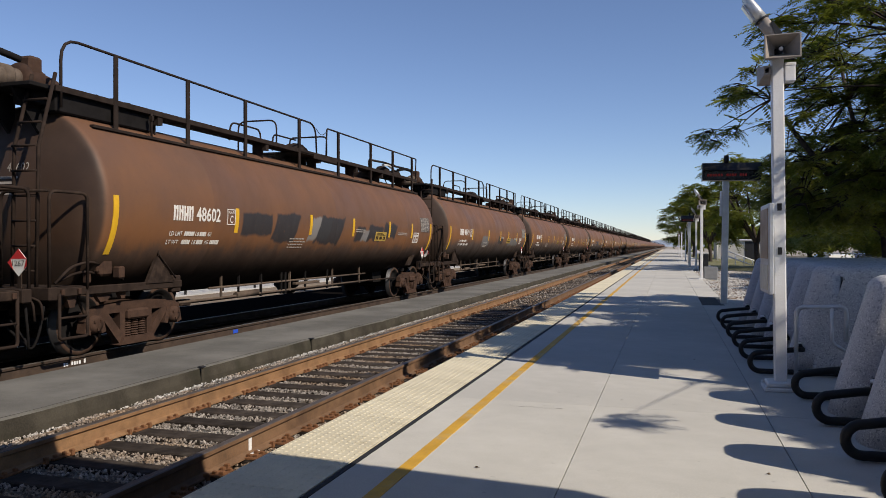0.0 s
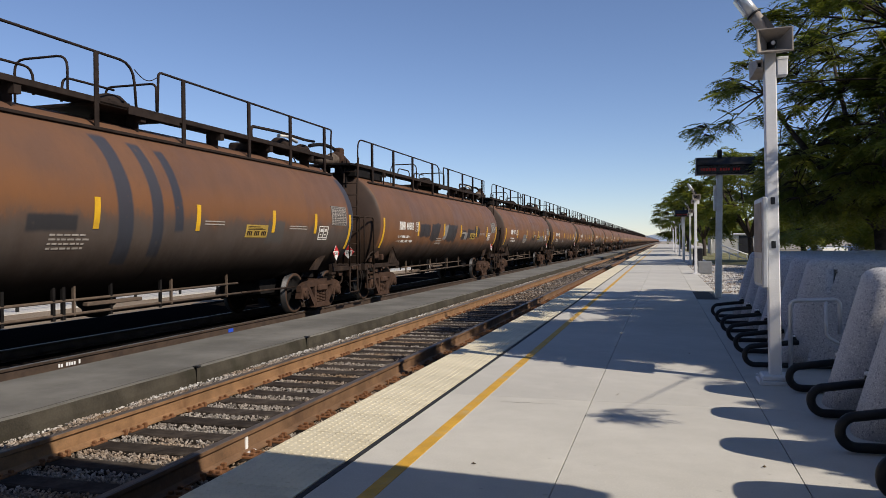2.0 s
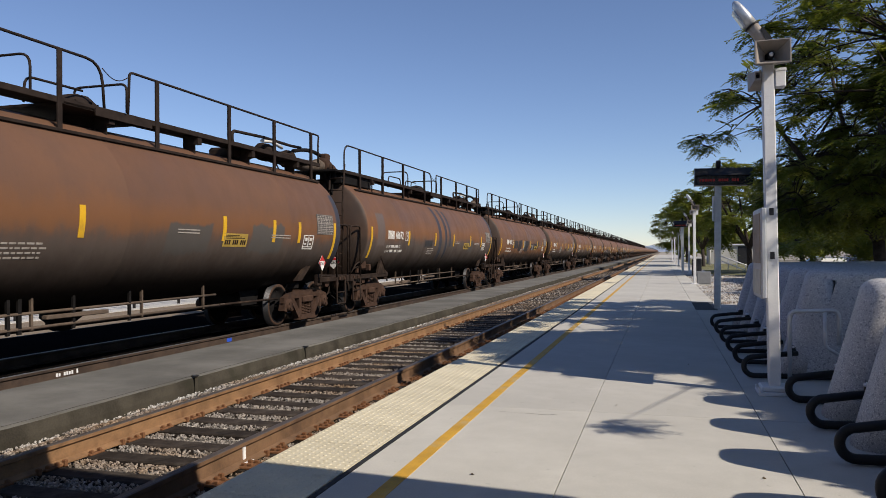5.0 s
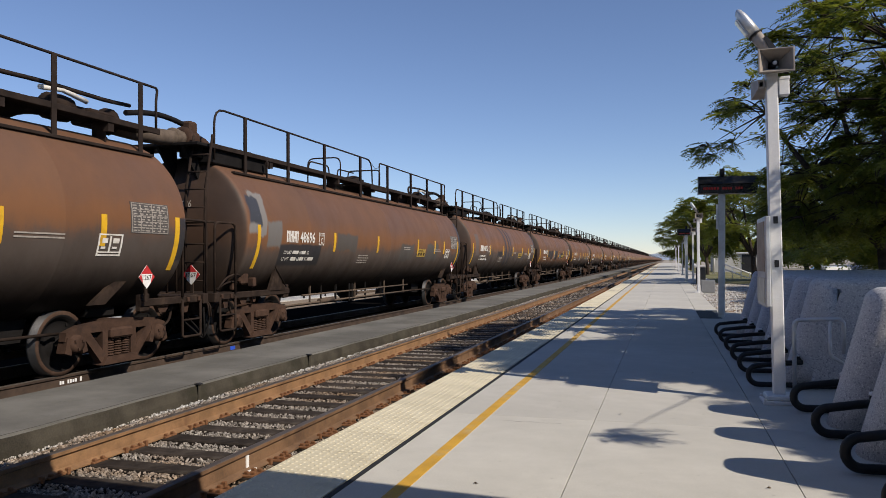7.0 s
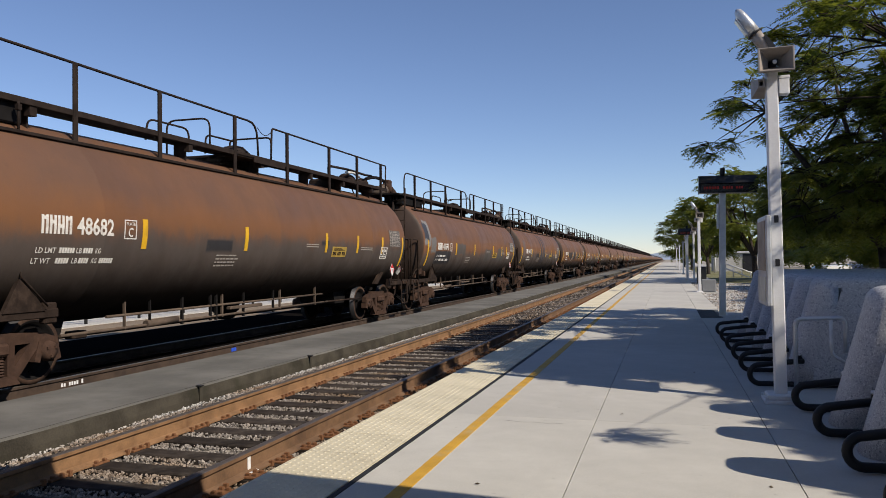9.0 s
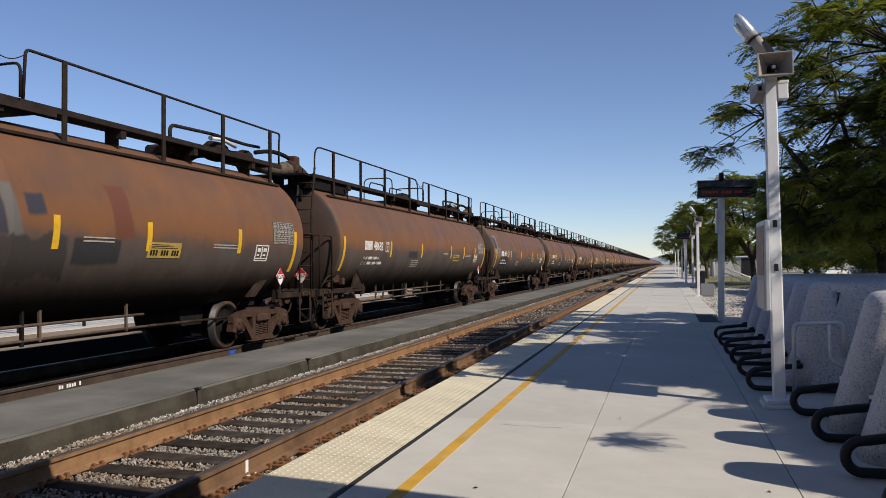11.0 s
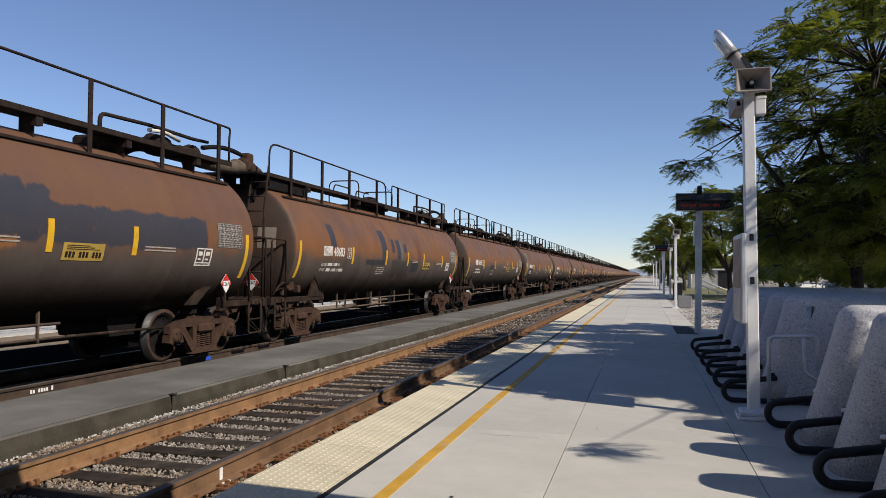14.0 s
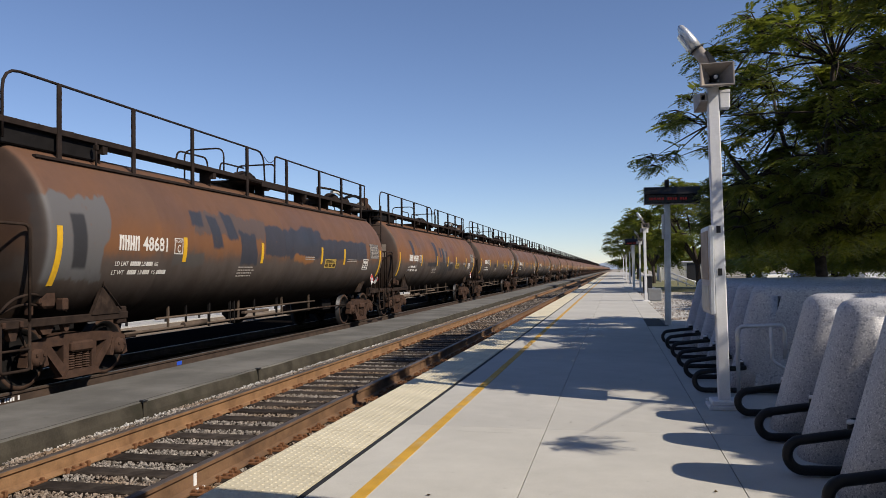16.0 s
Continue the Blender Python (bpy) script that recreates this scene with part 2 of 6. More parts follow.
def tank_paint(name, band=2.0, grey=0.85, patches=(), orange=0.5):
    """patches: y0, y1, z0, z1, colour, raggedness, lean (metres of y for one of z)."""
    n = Nodes(name, 0.62)
    x, y, z = n.xyz()
    large, streak = n.noise(0.8, 5.0, 0.6), n.noise(1.5, 5.0, 0.6, (1.0, 1.0, 0.5))
    fine, edge = n.noise(45.0, 4.0), n.noise(1.6, 6.0, 0.7, (1, 1, 0.6))
    col = n.mix(n.ramp(large, 0.3, 0.7), BROWN, tuple(b * (1 - orange) + o * orange for b, o in zip(BROWN, (0.172, 0.077, 0.033))))
    col = n.mix(n.ramp(streak, 0.4, 0.72, 0, 0.4), col, (0.092, 0.052, 0.037))
    col = n.mix(n.ramp(n.noise(9.0, 5.0, 0.7), 0.55, 0.75, 0, 0.35), col, (0.085, 0.045, 0.03))
    # orange glow of fresh rust just above the band, then the grey
    zr = n.math("ADD", z, n.math("MULTIPLY", n.math("SUBTRACT", edge, 0.5), 0.75))
    rust = n.math("MULTIPLY", n.ramp(zr, band - 0.05, band + 0.1), n.ramp(zr, band + 0.25, band + 0.75, 1, 0))
    col = n.mix(n.math("MULTIPLY", rust, 0.45), col, (0.21, 0.085, 0.028))
    low = n.math("MULTIPLY", n.ramp(zr, band - 0.2, band + 0.24, 1, 0), grey)
    col = n.mix(low, col, n.mix(n.ramp(streak, 0.35, 0.7, 0, 0.7), GREY_BAND, (0.056, 0.046, 0.040)))
    for y0, y1, z0, z1, c, ragged, lean in patches:
        yy = n.math("ADD", y, n.math("ADD", n.math("MULTIPLY", z, -lean), n.math("MULTIPLY", n.math("SUBTRACT", n.noise(2.2, 2.5, 0.55, (1, 1, 0.6)), 0.5), ragged)))
        zz = n.math("ADD", z, n.math("MULTIPLY", n.math("SUBTRACT", n.noise(3.0, 3.0, 0.6, (1, 1, 0.3)), 0.5), ragged))
        lo, hi = y0 - lean * (z0 + z1) / 2, y1 - lean * (z0 + z1) / 2
        m = n.math("MULTIPLY", n.ramp(yy, lo - 0.03, lo + 0.03), n.ramp(yy, hi - 0.03, hi + 0.03, 1, 0))
        m = n.math("MULTIPLY", m, n.math("MULTIPLY", n.ramp(zz, z0 - 0.04, z0 + 0.04), n.ramp(zz, z1 - 0.03, z1 + 0.03, 1, 0)))
        m = n.math("MULTIPLY", m, n.ramp(n.noise(7.0, 4.0), 0.22, 0.4, 0.55, 0.95))
        col = n.mix(m, col, c)
    # belly dirt run down from above, with the underside's shade painted in too
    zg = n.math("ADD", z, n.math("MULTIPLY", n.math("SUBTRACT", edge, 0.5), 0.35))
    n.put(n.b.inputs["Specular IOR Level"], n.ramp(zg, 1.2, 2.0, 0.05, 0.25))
    col = n.mix(n.ramp(zg, 1.02, 1.78, 0.97, 0.0), col, BELLY_GRIME_SHADE)
    # dirty heads, darkened further: the shade on the tank ends is painted in
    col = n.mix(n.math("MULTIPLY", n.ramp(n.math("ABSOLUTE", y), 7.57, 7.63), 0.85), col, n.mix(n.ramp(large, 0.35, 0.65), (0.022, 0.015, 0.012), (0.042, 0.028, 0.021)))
    n.color(col).rough(n.ramp(streak, 0.3, 0.7, 0.5, 0.66)).bump(fine, 0.12, 0.006)
    return n.m


FRAME_DIRT = plain("dusty_brown_steel", (0.024, 0.016, 0.0125), 0.88, vary=0.4, scale=5.0, dirt=(0.06, 0.040, 0.029))
TRUCK_RUST = plain("rusty_cast_steel", (0.054, 0.031, 0.022), 0.9, vary=0.35, scale=6.0, dirt=(0.03, 0.02, 0.017))
TOP_STEEL = plain("sooty_walkway_steel", (0.024, 0.017, 0.014), 0.85, vary=0.4, scale=5.0)
WHEEL_STEEL = plain("wheel_steel", (0.060, 0.036, 0.026), 0.85, 0.0, vary=0.35, scale=7.0, dirt=(0.04, 0.027, 0.02))
BRIGHT_TREAD = plain("polished_tread", (0.05, 0.05, 0.053), 0.55, 0.8, vary=0.1)
BLACK_GEAR = plain("oily_shaded_black_steel", (0.010, 0.009, 0.009), 0.92, vary=0.3)
DUSTY_PIPE = plain("dusty_pipe", (0.10, 0.074, 0.057), 0.85, vary=0.3)
HOSE = plain("dusty_rubber_hose", (0.105, 0.080, 0.062), 0.85, vary=0.25, scale=8.0)
REFLECT_YELLOW = plain("yellow_reflector", (0.62, 0.35, 0.02), 0.45, vary=0.1, dirt=(0.42, 0.24, 0.03))
STENCIL = plain("white_stencil_paint", (0.62, 0.60, 0.56), 0.7, vary=0.12, scale=14.0, dirt=(0.4, 0.36, 0.32))
FADED = plain("faded_stencil_paint", (0.30, 0.27, 0.24), 0.8, vary=0.25, scale=14.0)
DATA_GREY = plain("grey_data_panel", (0.075, 0.068, 0.064), 0.7, vary=0.15)
OCHRE = plain("ochre_data_panel", (0.36, 0.24, 0.05), 0.7, vary=0.2)
PLACARD_RED = plain("placard_red", (0.48, 0.03, 0.03), 0.5, vary=0.1)
PLACARD_WHITE = plain("placard_white", (0.72, 0.72, 0.70), 0.5, vary=0.06)

# ---- the large structure ----
RAIL_TOP = -0.2
NEAR_TRACK, TRAIN_TRACK = -4.17, -8.95
FAR = 2600.0


def sheet(name, x0, x1, y0, y1, z0, z1, material, label, category="ground"):
    return thing(name, Shape().box(x0, x1, y0, y1, z0, z1), material, label, category, kind="structure")


sheet("ground", -2500, 2500, -2500, 4000, -1.2, -0.62, GROUND, "pale dusty open ground reaching the horizon")
sheet("track_bed", -5.76, -2.62, -40, FAR, -0.75, -0.45, BALLAST_BED, "grey ballast bed of the platform track")
sheet("yard_road", -60, -16.5, -140, FAR, -0.7, -0.40, PALE_YARD, "sunlit pale concrete yard beyond the freight track", "road")
sheet("dirt_strip", -16.5, -13.6, -140, FAR, -0.7, -0.42, TAN_DIRT, "tan bare dirt strip beside the pale yard")
sheet("train_track_bed", -13.6, -7.42, -140, FAR, -0.75, -0.40, SHADED_BED, "ballast bed painted near black for the shade under the freight train")
# low concrete strip between the tracks
thing("concrete_strip", Shape().box(-7.40, -5.80, -40, FAR, -0.7, -0.19), OLD_CONCRETE, "low weathered grey concrete strip between the two tracks", "pavement", kind="structure")
def worn_edge():
    """The strip's stained side: chipped along its top, uneven along its face."""
    ys = [-40 + 0.3 * k for k in range(434)] + [100, 200, 400, FAR]
    v, f = [], []
    for y in ys:
        p, q = noise.noise(Vector((y * 0.9, 1.3, 0))), noise.noise(Vector((y * 2.7, 7.1, 0)))
        chip = 0.05 + 0.05 * p + 0.025 * q
        v += [(-5.80 - chip, y, -0.187), (-5.795 + 0.012 * q, y, -0.205 - 0.03 * abs(p)), (-5.768 + 0.014 * p, y, -0.33), (-5.765, y, -0.7), (-5.82, y, -0.7)]
    for i in range(len(ys) - 1):
        f += [(i * 5 + k, i * 5 + k + 1, i * 5 + k + 6, i * 5 + k + 5) for k in range(4)]
    return Shape().add(v, f)


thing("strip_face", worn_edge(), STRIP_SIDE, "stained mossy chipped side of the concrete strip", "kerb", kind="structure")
# platform body; its paving lies on it in pieces
thing("platform_body", Shape().box(-2.55, 1.31, -30, 330, -0.7, -0.06), OLD_CONCRETE, "raised concrete station platform body", "platform", kind="structure")
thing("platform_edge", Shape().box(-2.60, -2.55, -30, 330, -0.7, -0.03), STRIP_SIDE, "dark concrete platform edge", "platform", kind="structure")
sheet("plaza_side", 9.0, 60, -30, 46, -0.7, -0.06, ASPHALT, "worn grey asphalt beside the gravel", "pavement")
sheet("plaza_bed", 1.31, 9.0, -30, 330, -0.7, -0.06, WHITE_GRAVEL, "white gravel bed beside the platform paving", "ground")


def rail(name, x, y0, y1, label, body):
    root = thing(name, None, None, label, "rail", kind="structure")
    z = RAIL_TOP
    prof = [(-0.07, z - 0.185), (0.07, z - 0.185), (0.07, z - 0.172), (0.012, z - 0.150), (0.010, z - 0.05), (0.034, z - 0.036), (0.036, z - 0.006),
            (-0.036, z - 0.006), (-0.034, z - 0.036), (-0.010, z - 0.05), (-0.012, z - 0.150), (-0.07, z - 0.172)]
    part("rail_body", Shape().slab([(x + u, w) for u, w in prof], y0, y1, "y"), body, root, "rust-brown steel rail web and foot")
    part("rail_head", Shape().slab([(x - 0.034, z - 0.006), (x + 0.034, z - 0.006), (x + 0.026, z), (x - 0.026, z)], y0, y1, "y"), RAIL_HEAD, root, "worn dark running surface")
    return root


RAIL_DARK = plain("dirty_rusty_rail", (0.15, 0.085, 0.047), 0.8, vary=0.35, scale=4.0, dirt=(0.08, 0.045, 0.028))
TRAIN_RAIL_RUST = plain("dark_brown_rail", (0.052, 0.034, 0.024), 0.8, vary=0.4, scale=4.0, dirt=(0.025, 0.017, 0.014))
for dx in (-0.7525, 0.7525):
    rail("track_rail", NEAR_TRACK + dx, -40, FAR, "rusty brown steel rail of the platform track", RAIL_RUST if dx < 0 else RAIL_DARK)
    rail("train_rail", TRAIN_TRACK + dx, -140, FAR, "dark rusty steel rail under the freight train", TRAIN_RAIL_RUST)

# ---- the tank car ----
TANK_R, TANK_Z, HALF, KNUCKLE = 1.45, 2.17, 7.5, 0.17
PITCH = 17.11


def fillet(points, r, n=4):
    """Rounds the corners of a polyline."""
    P = [Vector(p) for p in points]
    out = [P[0]]
    for a, b, c in zip(P, P[1:], P[2:]):
        u, w = (a - b), (c - b)
        d = min(r, u.length * 0.48, w.length * 0.48)
        p, q = b + u.normalized() * d, b + w.normalized() * d
        for i in range(n + 1):
            k = i / n
            out.append((1 - k) ** 2 * p + 2 * k * (1 - k) * b + k * k * q)
    return out + [P[-1]]


def head_depth(r):
    """How far a dished head stands out at radius r: a shallow dome with a tight knuckle."""
    knuckle, dome = KNUCKLE, 3.0
    cr = TANK_R - knuckle
    edge = math.asin(cr / (dome - knuckle))
    rk = dome * math.sin(edge)
    base = knuckle * math.cos(edge)
    if r >= rk:
        return math.sqrt(max(0.0, knuckle ** 2 - (r - cr) ** 2))
    return base + math.sqrt(dome ** 2 - r ** 2) - dome * math.cos(edge)


def on_tank(y, z, lift=0.0):
    """The place on the tank's platform side at y and z."""
    r = TANK_R
    if abs(y) > HALF:
        r = r - KNUCKLE + math.sqrt(max(0.0, KNUCKLE ** 2 - (abs(y) - HALF) ** 2))
    dz = z - TANK_Z
    d = math.hypot(math.sqrt(max(0.0, r * r - dz * dz)), dz)
    x = math.sqrt(max(0.0, r * r - dz * dz))
    k = (d + lift) / d
    return (x * k, y, TANK_Z + dz * k)


def decal(shape, y0, y1, z0, z1, lift=0.006, ny=1, nz=4, bend=0.0):
    """A thin curved plate on the tank's side."""
    n = len(shape.v)
    v, f = [], []
    for side in (0.0, 1.0):
        for i in range(ny + 1):
            for k in range(nz + 1):
                z = z0 + (z1 - z0) * k / nz
                v.append(on_tank(y0 + (y1 - y0) * i / ny + bend * (z - TANK_Z) ** 2, z, lift * side - 0.002 * (1 - side)))
    m = (ny + 1) * (nz + 1)
    for i in range(ny):
        for k in range(nz):
            a = m + i * (nz + 1) + k
            f.append((a, a + nz + 1, a + nz + 2, a + 1))
    ring = [i * (nz + 1) for i in range(ny + 1)] + [ny * (nz + 1) + k for k in range(1, nz + 1)] + [i * (nz + 1) + nz for i in reversed(range(ny))] + [k for k in reversed(range(1, nz))]
    for a, b in zip(ring, ring[1:] + ring[:1]):
        f.append((a, b, b + m, a + m))
    return shape.add(v, f)


def letters(body, height, width, spot, bold=0.0):
    """A mesh of the built-in font, fitted to a height and width; spot(u, w) gives each point's place."""
    curve = bpy.data.curves.new("lettering", "FONT")
    curve.body, curve.resolution_u, curve.offset = body, 2, bold
    ob = bpy.data.objects.new("lettering", curve)
    scene.collection.objects.link(ob)
    bpy.context.view_layer.update()
    me = bpy.data.meshes.new_from_object(ob.evaluated_get(bpy.context.evaluated_depsgraph_get()))
    bpy.data.objects.remove(ob)
    bm = bmesh.new()
    bm.from_mesh(me)
    xs, ys = [v.co.x for v in bm.verts], [v.co.y for v in bm.verts]
    x0, x1, y0, y1 = min(xs), max(xs), min(ys), max(ys)
    for k in range(1, 6):
        bmesh.ops.bisect_plane(bm, geom=bm.verts[:] + bm.edges[:] + bm.faces[:], plane_co=(0, y0 + (y1 - y0) * k / 6, 0), plane_no=(0, 1, 0))
    shape = Shape()
    bm.verts.index_update()
    shape.add([spot((v.co.x - x0) / (x1 - x0) * width, (v.co.y - y0) / (y1 - y0) * height) for v in bm.verts], [[v.index for v in q.verts] for q in bm.faces])
    bm.free()
    return shape


def side_frame(x):
    """Cast truck side frame with its two windows."""
    s = Shape()
    a, b = x - 0.055, x + 0.055
    s.slab([(-1.08, 0.50), (-1.06, 0.62), (-0.80, 0.70), (-0.3, 0.74), (0.3, 0.74), (0.80, 0.70), (1.06, 0.62), (1.08, 0.50), (0.98, 0.48), (0.70, 0.58), (-0.70, 0.58), (-0.98, 0.48)], a, b)
    for k in (-1, 1):
        s.slab([(k * 0.80, 0.60), (k * 0.62, 0.60), (k * 0.26, 0.20), (k * 0.26, 0.10), (k * 0.36, 0.10)], a, b)
        s.slab([(k * 0.36, 0.60), (k * 0.25, 0.60), (k * 0.25, 0.2), (k * 0.36, 0.24)], a, b)
        s.slab([(k * 1.05, 0.55), (k * 1.10, 0.34), (k * 0.98, 0.30), (k * 0.96, 0.52)], a - 0.02, b + 0.02)
        s.slab([(k * 0.74, 0.60), (k * 0.66, 0.33), (k * 0.75, 0.31), (k * 0.82, 0.55)], a - 0.01, b + 0.01)
    s.slab([(-0.40, 0.09), (0.40, 0.09), (0.32, 0.20), (-0.32, 0.20)], a - 0.05, b + 0.05)
    return s


def make_truck(car, y):
    truck = new("truck")
    truck.parent = car
    truck.location = (0, y, 0)
    for x in (-0.99, 0.99):
        part("side_frame", side_frame(x), TRUCK_RUST, truck)
        for yy in (-0.89, 0.89):
            out = 1 if x > 0 else -1
            s = Shape().lathe([(0, 0.10), (0.02, 0.145), (0.10, 0.145), (0.12, 0.125), (0.17, 0.12), (0.18, 0.06)], (x + out * -0.06, yy, 0.457), "x", 14)
            if out < 0:
                s.v = [(2 * (x - out * 0.06) - p[0] - 0.12, p[1], p[2]) for p in s.v]
            for k in range(3):
                ang = k * math.tau / 3 + 0.5
                s.box(x + out * 0.11, x + out * 0.135, yy + math.cos(ang) * 0.075 - 0.018, yy + math.cos(ang) * 0.075 + 0.018, 0.457 + math.sin(ang) * 0.075 - 0.018, 0.457 + math.sin(ang) * 0.075 + 0.018)
            part("axle_bearing", s, TRUCK_RUST, truck)
        for yy in (-0.165, 0.0, 0.165):
            prof = []
            for k in range(15):
                prof.append((0.20 + k * 0.018, 0.072 if k % 2 else 0.05))
            part("coil_spring", Shape().lathe(prof, (x, yy, 0.0), "z", 10, False), TRUCK_RUST, truck)
        s = Shape().box(x - 0.14, x + 0.12, -0.24, 0.24, 0.46, 0.62, 0.03)
        part("bolster_end", s, TRUCK_RUST, truck)
    part("bolster", Shape().box(-1.0, 1.0, -0.2, 0.2, 0.50, 0.74, 0.04), TRUCK_RUST, truck)
    part("brake_beam", Shape().box(-0.8, 0.8, -0.42, -0.34, 0.30, 0.40, 0.02).box(-0.8, 0.8, 0.34, 0.42, 0.30, 0.40, 0.02), FRAME_DIRT, truck)
    for yy in (-0.89, 0.89):
        s = Shape().tube([(-1.0, 0, 0), (1.0, 0, 0)], 0.08, 12)
        for k in (-1, 1):
            s.lathe([(k * 0.66, 0.1), (k * 0.668, 0.40), (k * 0.67, 0.484), (k * 0.70, 0.484), (k * 0.705, 0.459), (k * 0.80, 0.455), (k * 0.802, 0.40), (k * 0.79, 0.365), (k * 0.735, 0.345), (k * 0.70, 0.20), (k * 0.76, 0.15), (k * 0.76, 0.09)], (0, 0, 0), "x", 36)
            for q in range(3):
                ang = q * 2.1 + 0.3
                s.box(k * 0.735 - 0.02, k * 0.735 + 0.004, math.cos(ang) * 0.3 - 0.02, math.cos(ang) * 0.3 + 0.02, math.sin(ang) * 0.3 - 0.015, math.sin(ang) * 0.3 + 0.015)
        w = part("wheelset", s, WHEEL_STEEL, truck, "pair of rolling steel wheels on an axle")
        w.data.materials.append(BRIGHT_TREAD)
        w.data.materials.append(BLACK_GEAR)
        for q in w.data.polygons:
            c = q.center
            rad = math.hypot(c.y, c.z)
            if rad > 0.445 and abs(c.x) < 0.795:
                q.material_index = 1
            # oily web, blackened to paint in the shade of its recess
            elif rad < 0.405:
                q.material_index = 2
        w.location = (0, yy, 0.457)
    return truck


def make_car():
    car = thing("tank_car", None, None, "rust-brown railway tank car with top walkway and handrails", "tank car", group="tank cars of the freight train")
    # tank with dished heads and weld rings
    head = [(HALF + head_depth(r), r) for r in [0.02] + [TANK_R * k / 8 for k in range(1, 7)] + [TANK_R * math.sin(radians(a)) for a in (54, 60, 64, 68, 72, 76, 80, 84, 87, 90)]]
    prof = []
    prof += [(-y, r) for y, r in head]
    for yy in (-5.0, 0.0, 5.0):
        prof += [(yy - 0.03, TANK_R), (yy - 0.012, TANK_R + 0.004), (yy + 0.012, TANK_R + 0.004), (yy + 0.03, TANK_R)]
    prof += head[::-1]
    part("tank", Shape().lathe(prof, (0, 0, TANK_Z), "y", 56), TOP_STEEL, car, "long cylindrical tank with dished ends")
    # walkway along the top and its brackets
    RX, WZ, TOPZ = 0.80, 3.82, 4.50
    s = Shape().box(RX - 0.02, RX + 0.02, -7.85, 7.75, WZ - 0.09, WZ, 0.006)
    s.box(0.25, RX - 0.02, -7.85, 7.75, WZ - 0.04, WZ - 0.01)
    part("walkway", s, TOP_STEEL, car, "narrow steel grating walkway along the tank top")
    for yy in (-6.68, -4.87, -2.98, -0.68, 1.46, 3.66, 5.45, 7.25):
        base = TANK_Z + math.sqrt(max(0.01, TANK_R ** 2 - 0.83 ** 2)) - 0.03 if abs(yy) < 7.5 else WZ - 0.1
        s = Shape().box(RX + 0.01, RX + 0.03, yy - 0.045, yy + 0.045, base, TOPZ).box(RX - 0.045, RX + 0.01, yy + 0.02, yy + 0.045, base, TOPZ)
        part("handrail_post", s, TOP_STEEL, car)
    for yy in (-5.6, -2.1, 0.4, 2.7, 4.6, 6.6):
        part("walkway_bracket", Shape().box(0.45, RX - 0.1, yy - 0.012, yy + 0.012, 3.36, WZ - 0.04).box(RX - 0.1, RX, yy - 0.06, yy + 0.06, WZ - 0.22, WZ - 0.09), TOP_STEEL, car)
    # seam angle that runs along the tank below the walkway
    part("top_angle", Shape().box(0.88, 0.96, -7.3, 7.4, 3.30, 3.345, 0.005), TOP_STEEL, car)
    part("handrail", Shape().tube(fillet([(RX, -7.75, WZ - 0.3), (RX, -7.75, TOPZ + 0.0), (RX, 0.17, TOPZ), (RX, 0.23, WZ)], 0.32), 0.022, 8), TOP_STEEL, car)
    part("handrail", Shape().tube(fillet([(RX, 0.76, WZ), (RX, 0.80, TOPZ), (RX, 7.7, TOPZ), (RX, 7.66, TOPZ - 0.2), (RX, 7.66, WZ)], 0.08), 0.022, 8), TOP_STEEL, car)
    part("safety_chain", Shape().tube([(RX, 0.19 + 0.6 * k / 8, TOPZ - 0.08 - 0.12 * math.sin(math.pi * k / 8)) for k in range(9)], 0.008, 5), TOP_STEEL, car)
    # loading platform with its loops and the manway
    part("loading_platform", Shape().box(-0.75, 0.82, -0.6, 1.3, WZ - 0.09, WZ - 0.05).box(0.825, 0.845, 0.0, 1.3, WZ - 0.15, WZ - 0.04), TOP_STEEL, car)
    for pts, r in (([(0.12, -0.49, WZ), (0.12, -0.49, 4.54), (-0.9, -0.49, 4.54), (-0.9, -0.49, WZ)], 0.2), ([(0.86, 0.66, WZ), (0.86, 0.66, 4.28), (-0.15, 0.66, 4.28), (-0.15, 0.66, WZ)], 0.12),
                   ([(0.03, -0.52, WZ), (0.03, -0.50, 4.21), (0.03, 0.64, 4.22)], 0.16), ([(0.04, -1.07, WZ), (0.04, -1.08, 4.22), (0.04, -2.3, 4.21), (0.04, -2.35, WZ)], 0.18)):
        part("platform_loop", Shape().tube(fillet(pts, r), 0.02, 8), TOP_STEEL, car)
    s = Shape().lathe([(3.50, 0.28), (3.86, 0.28), (3.87, 0.33), (3.91, 0.33), (3.96, 0.30), (4.06, 0.20), (4.10, 0.04)], (0.15, 0.35, 0), "z", 24)
    for k in range(8):
        a = k * math.tau / 8
        s.box(0.15 + 0.31 * math.cos(a) - 0.02, 0.15 + 0.31 * math.cos(a) + 0.02, 0.35 + 0.31 * math.sin(a) - 0.02, 0.35 + 0.31 * math.sin(a) + 0.02, 3.84, 3.96)
    part("manway", s, TOP_STEEL, car, "round bolted manway dome")
    # transfer pipes at both ends, joined across to the neighbour by a fat hose
    s = Shape().tube(fillet([(0.0, -5.2, 3.62), (0.0, -6.2, 3.80), (0.0, -7.1, 3.86), (0.15, -7.72, 3.92)], 0.4), 0.15, 14)
    s.lathe([(-7.95, 0.17), (-7.90, 0.235), (-7.85, 0.235), (-7.80, 0.17), (-7.55, 0.19), (-7.5, 0.15)], (0.2, 0, 3.92), "y", 16)
    s.box(0.08, 0.32, -7.80, -7.56, 4.0, 4.28, 0.04)
    part("end_fitting", s, TRUCK_RUST, car, "rusty flanged pipe fitting")
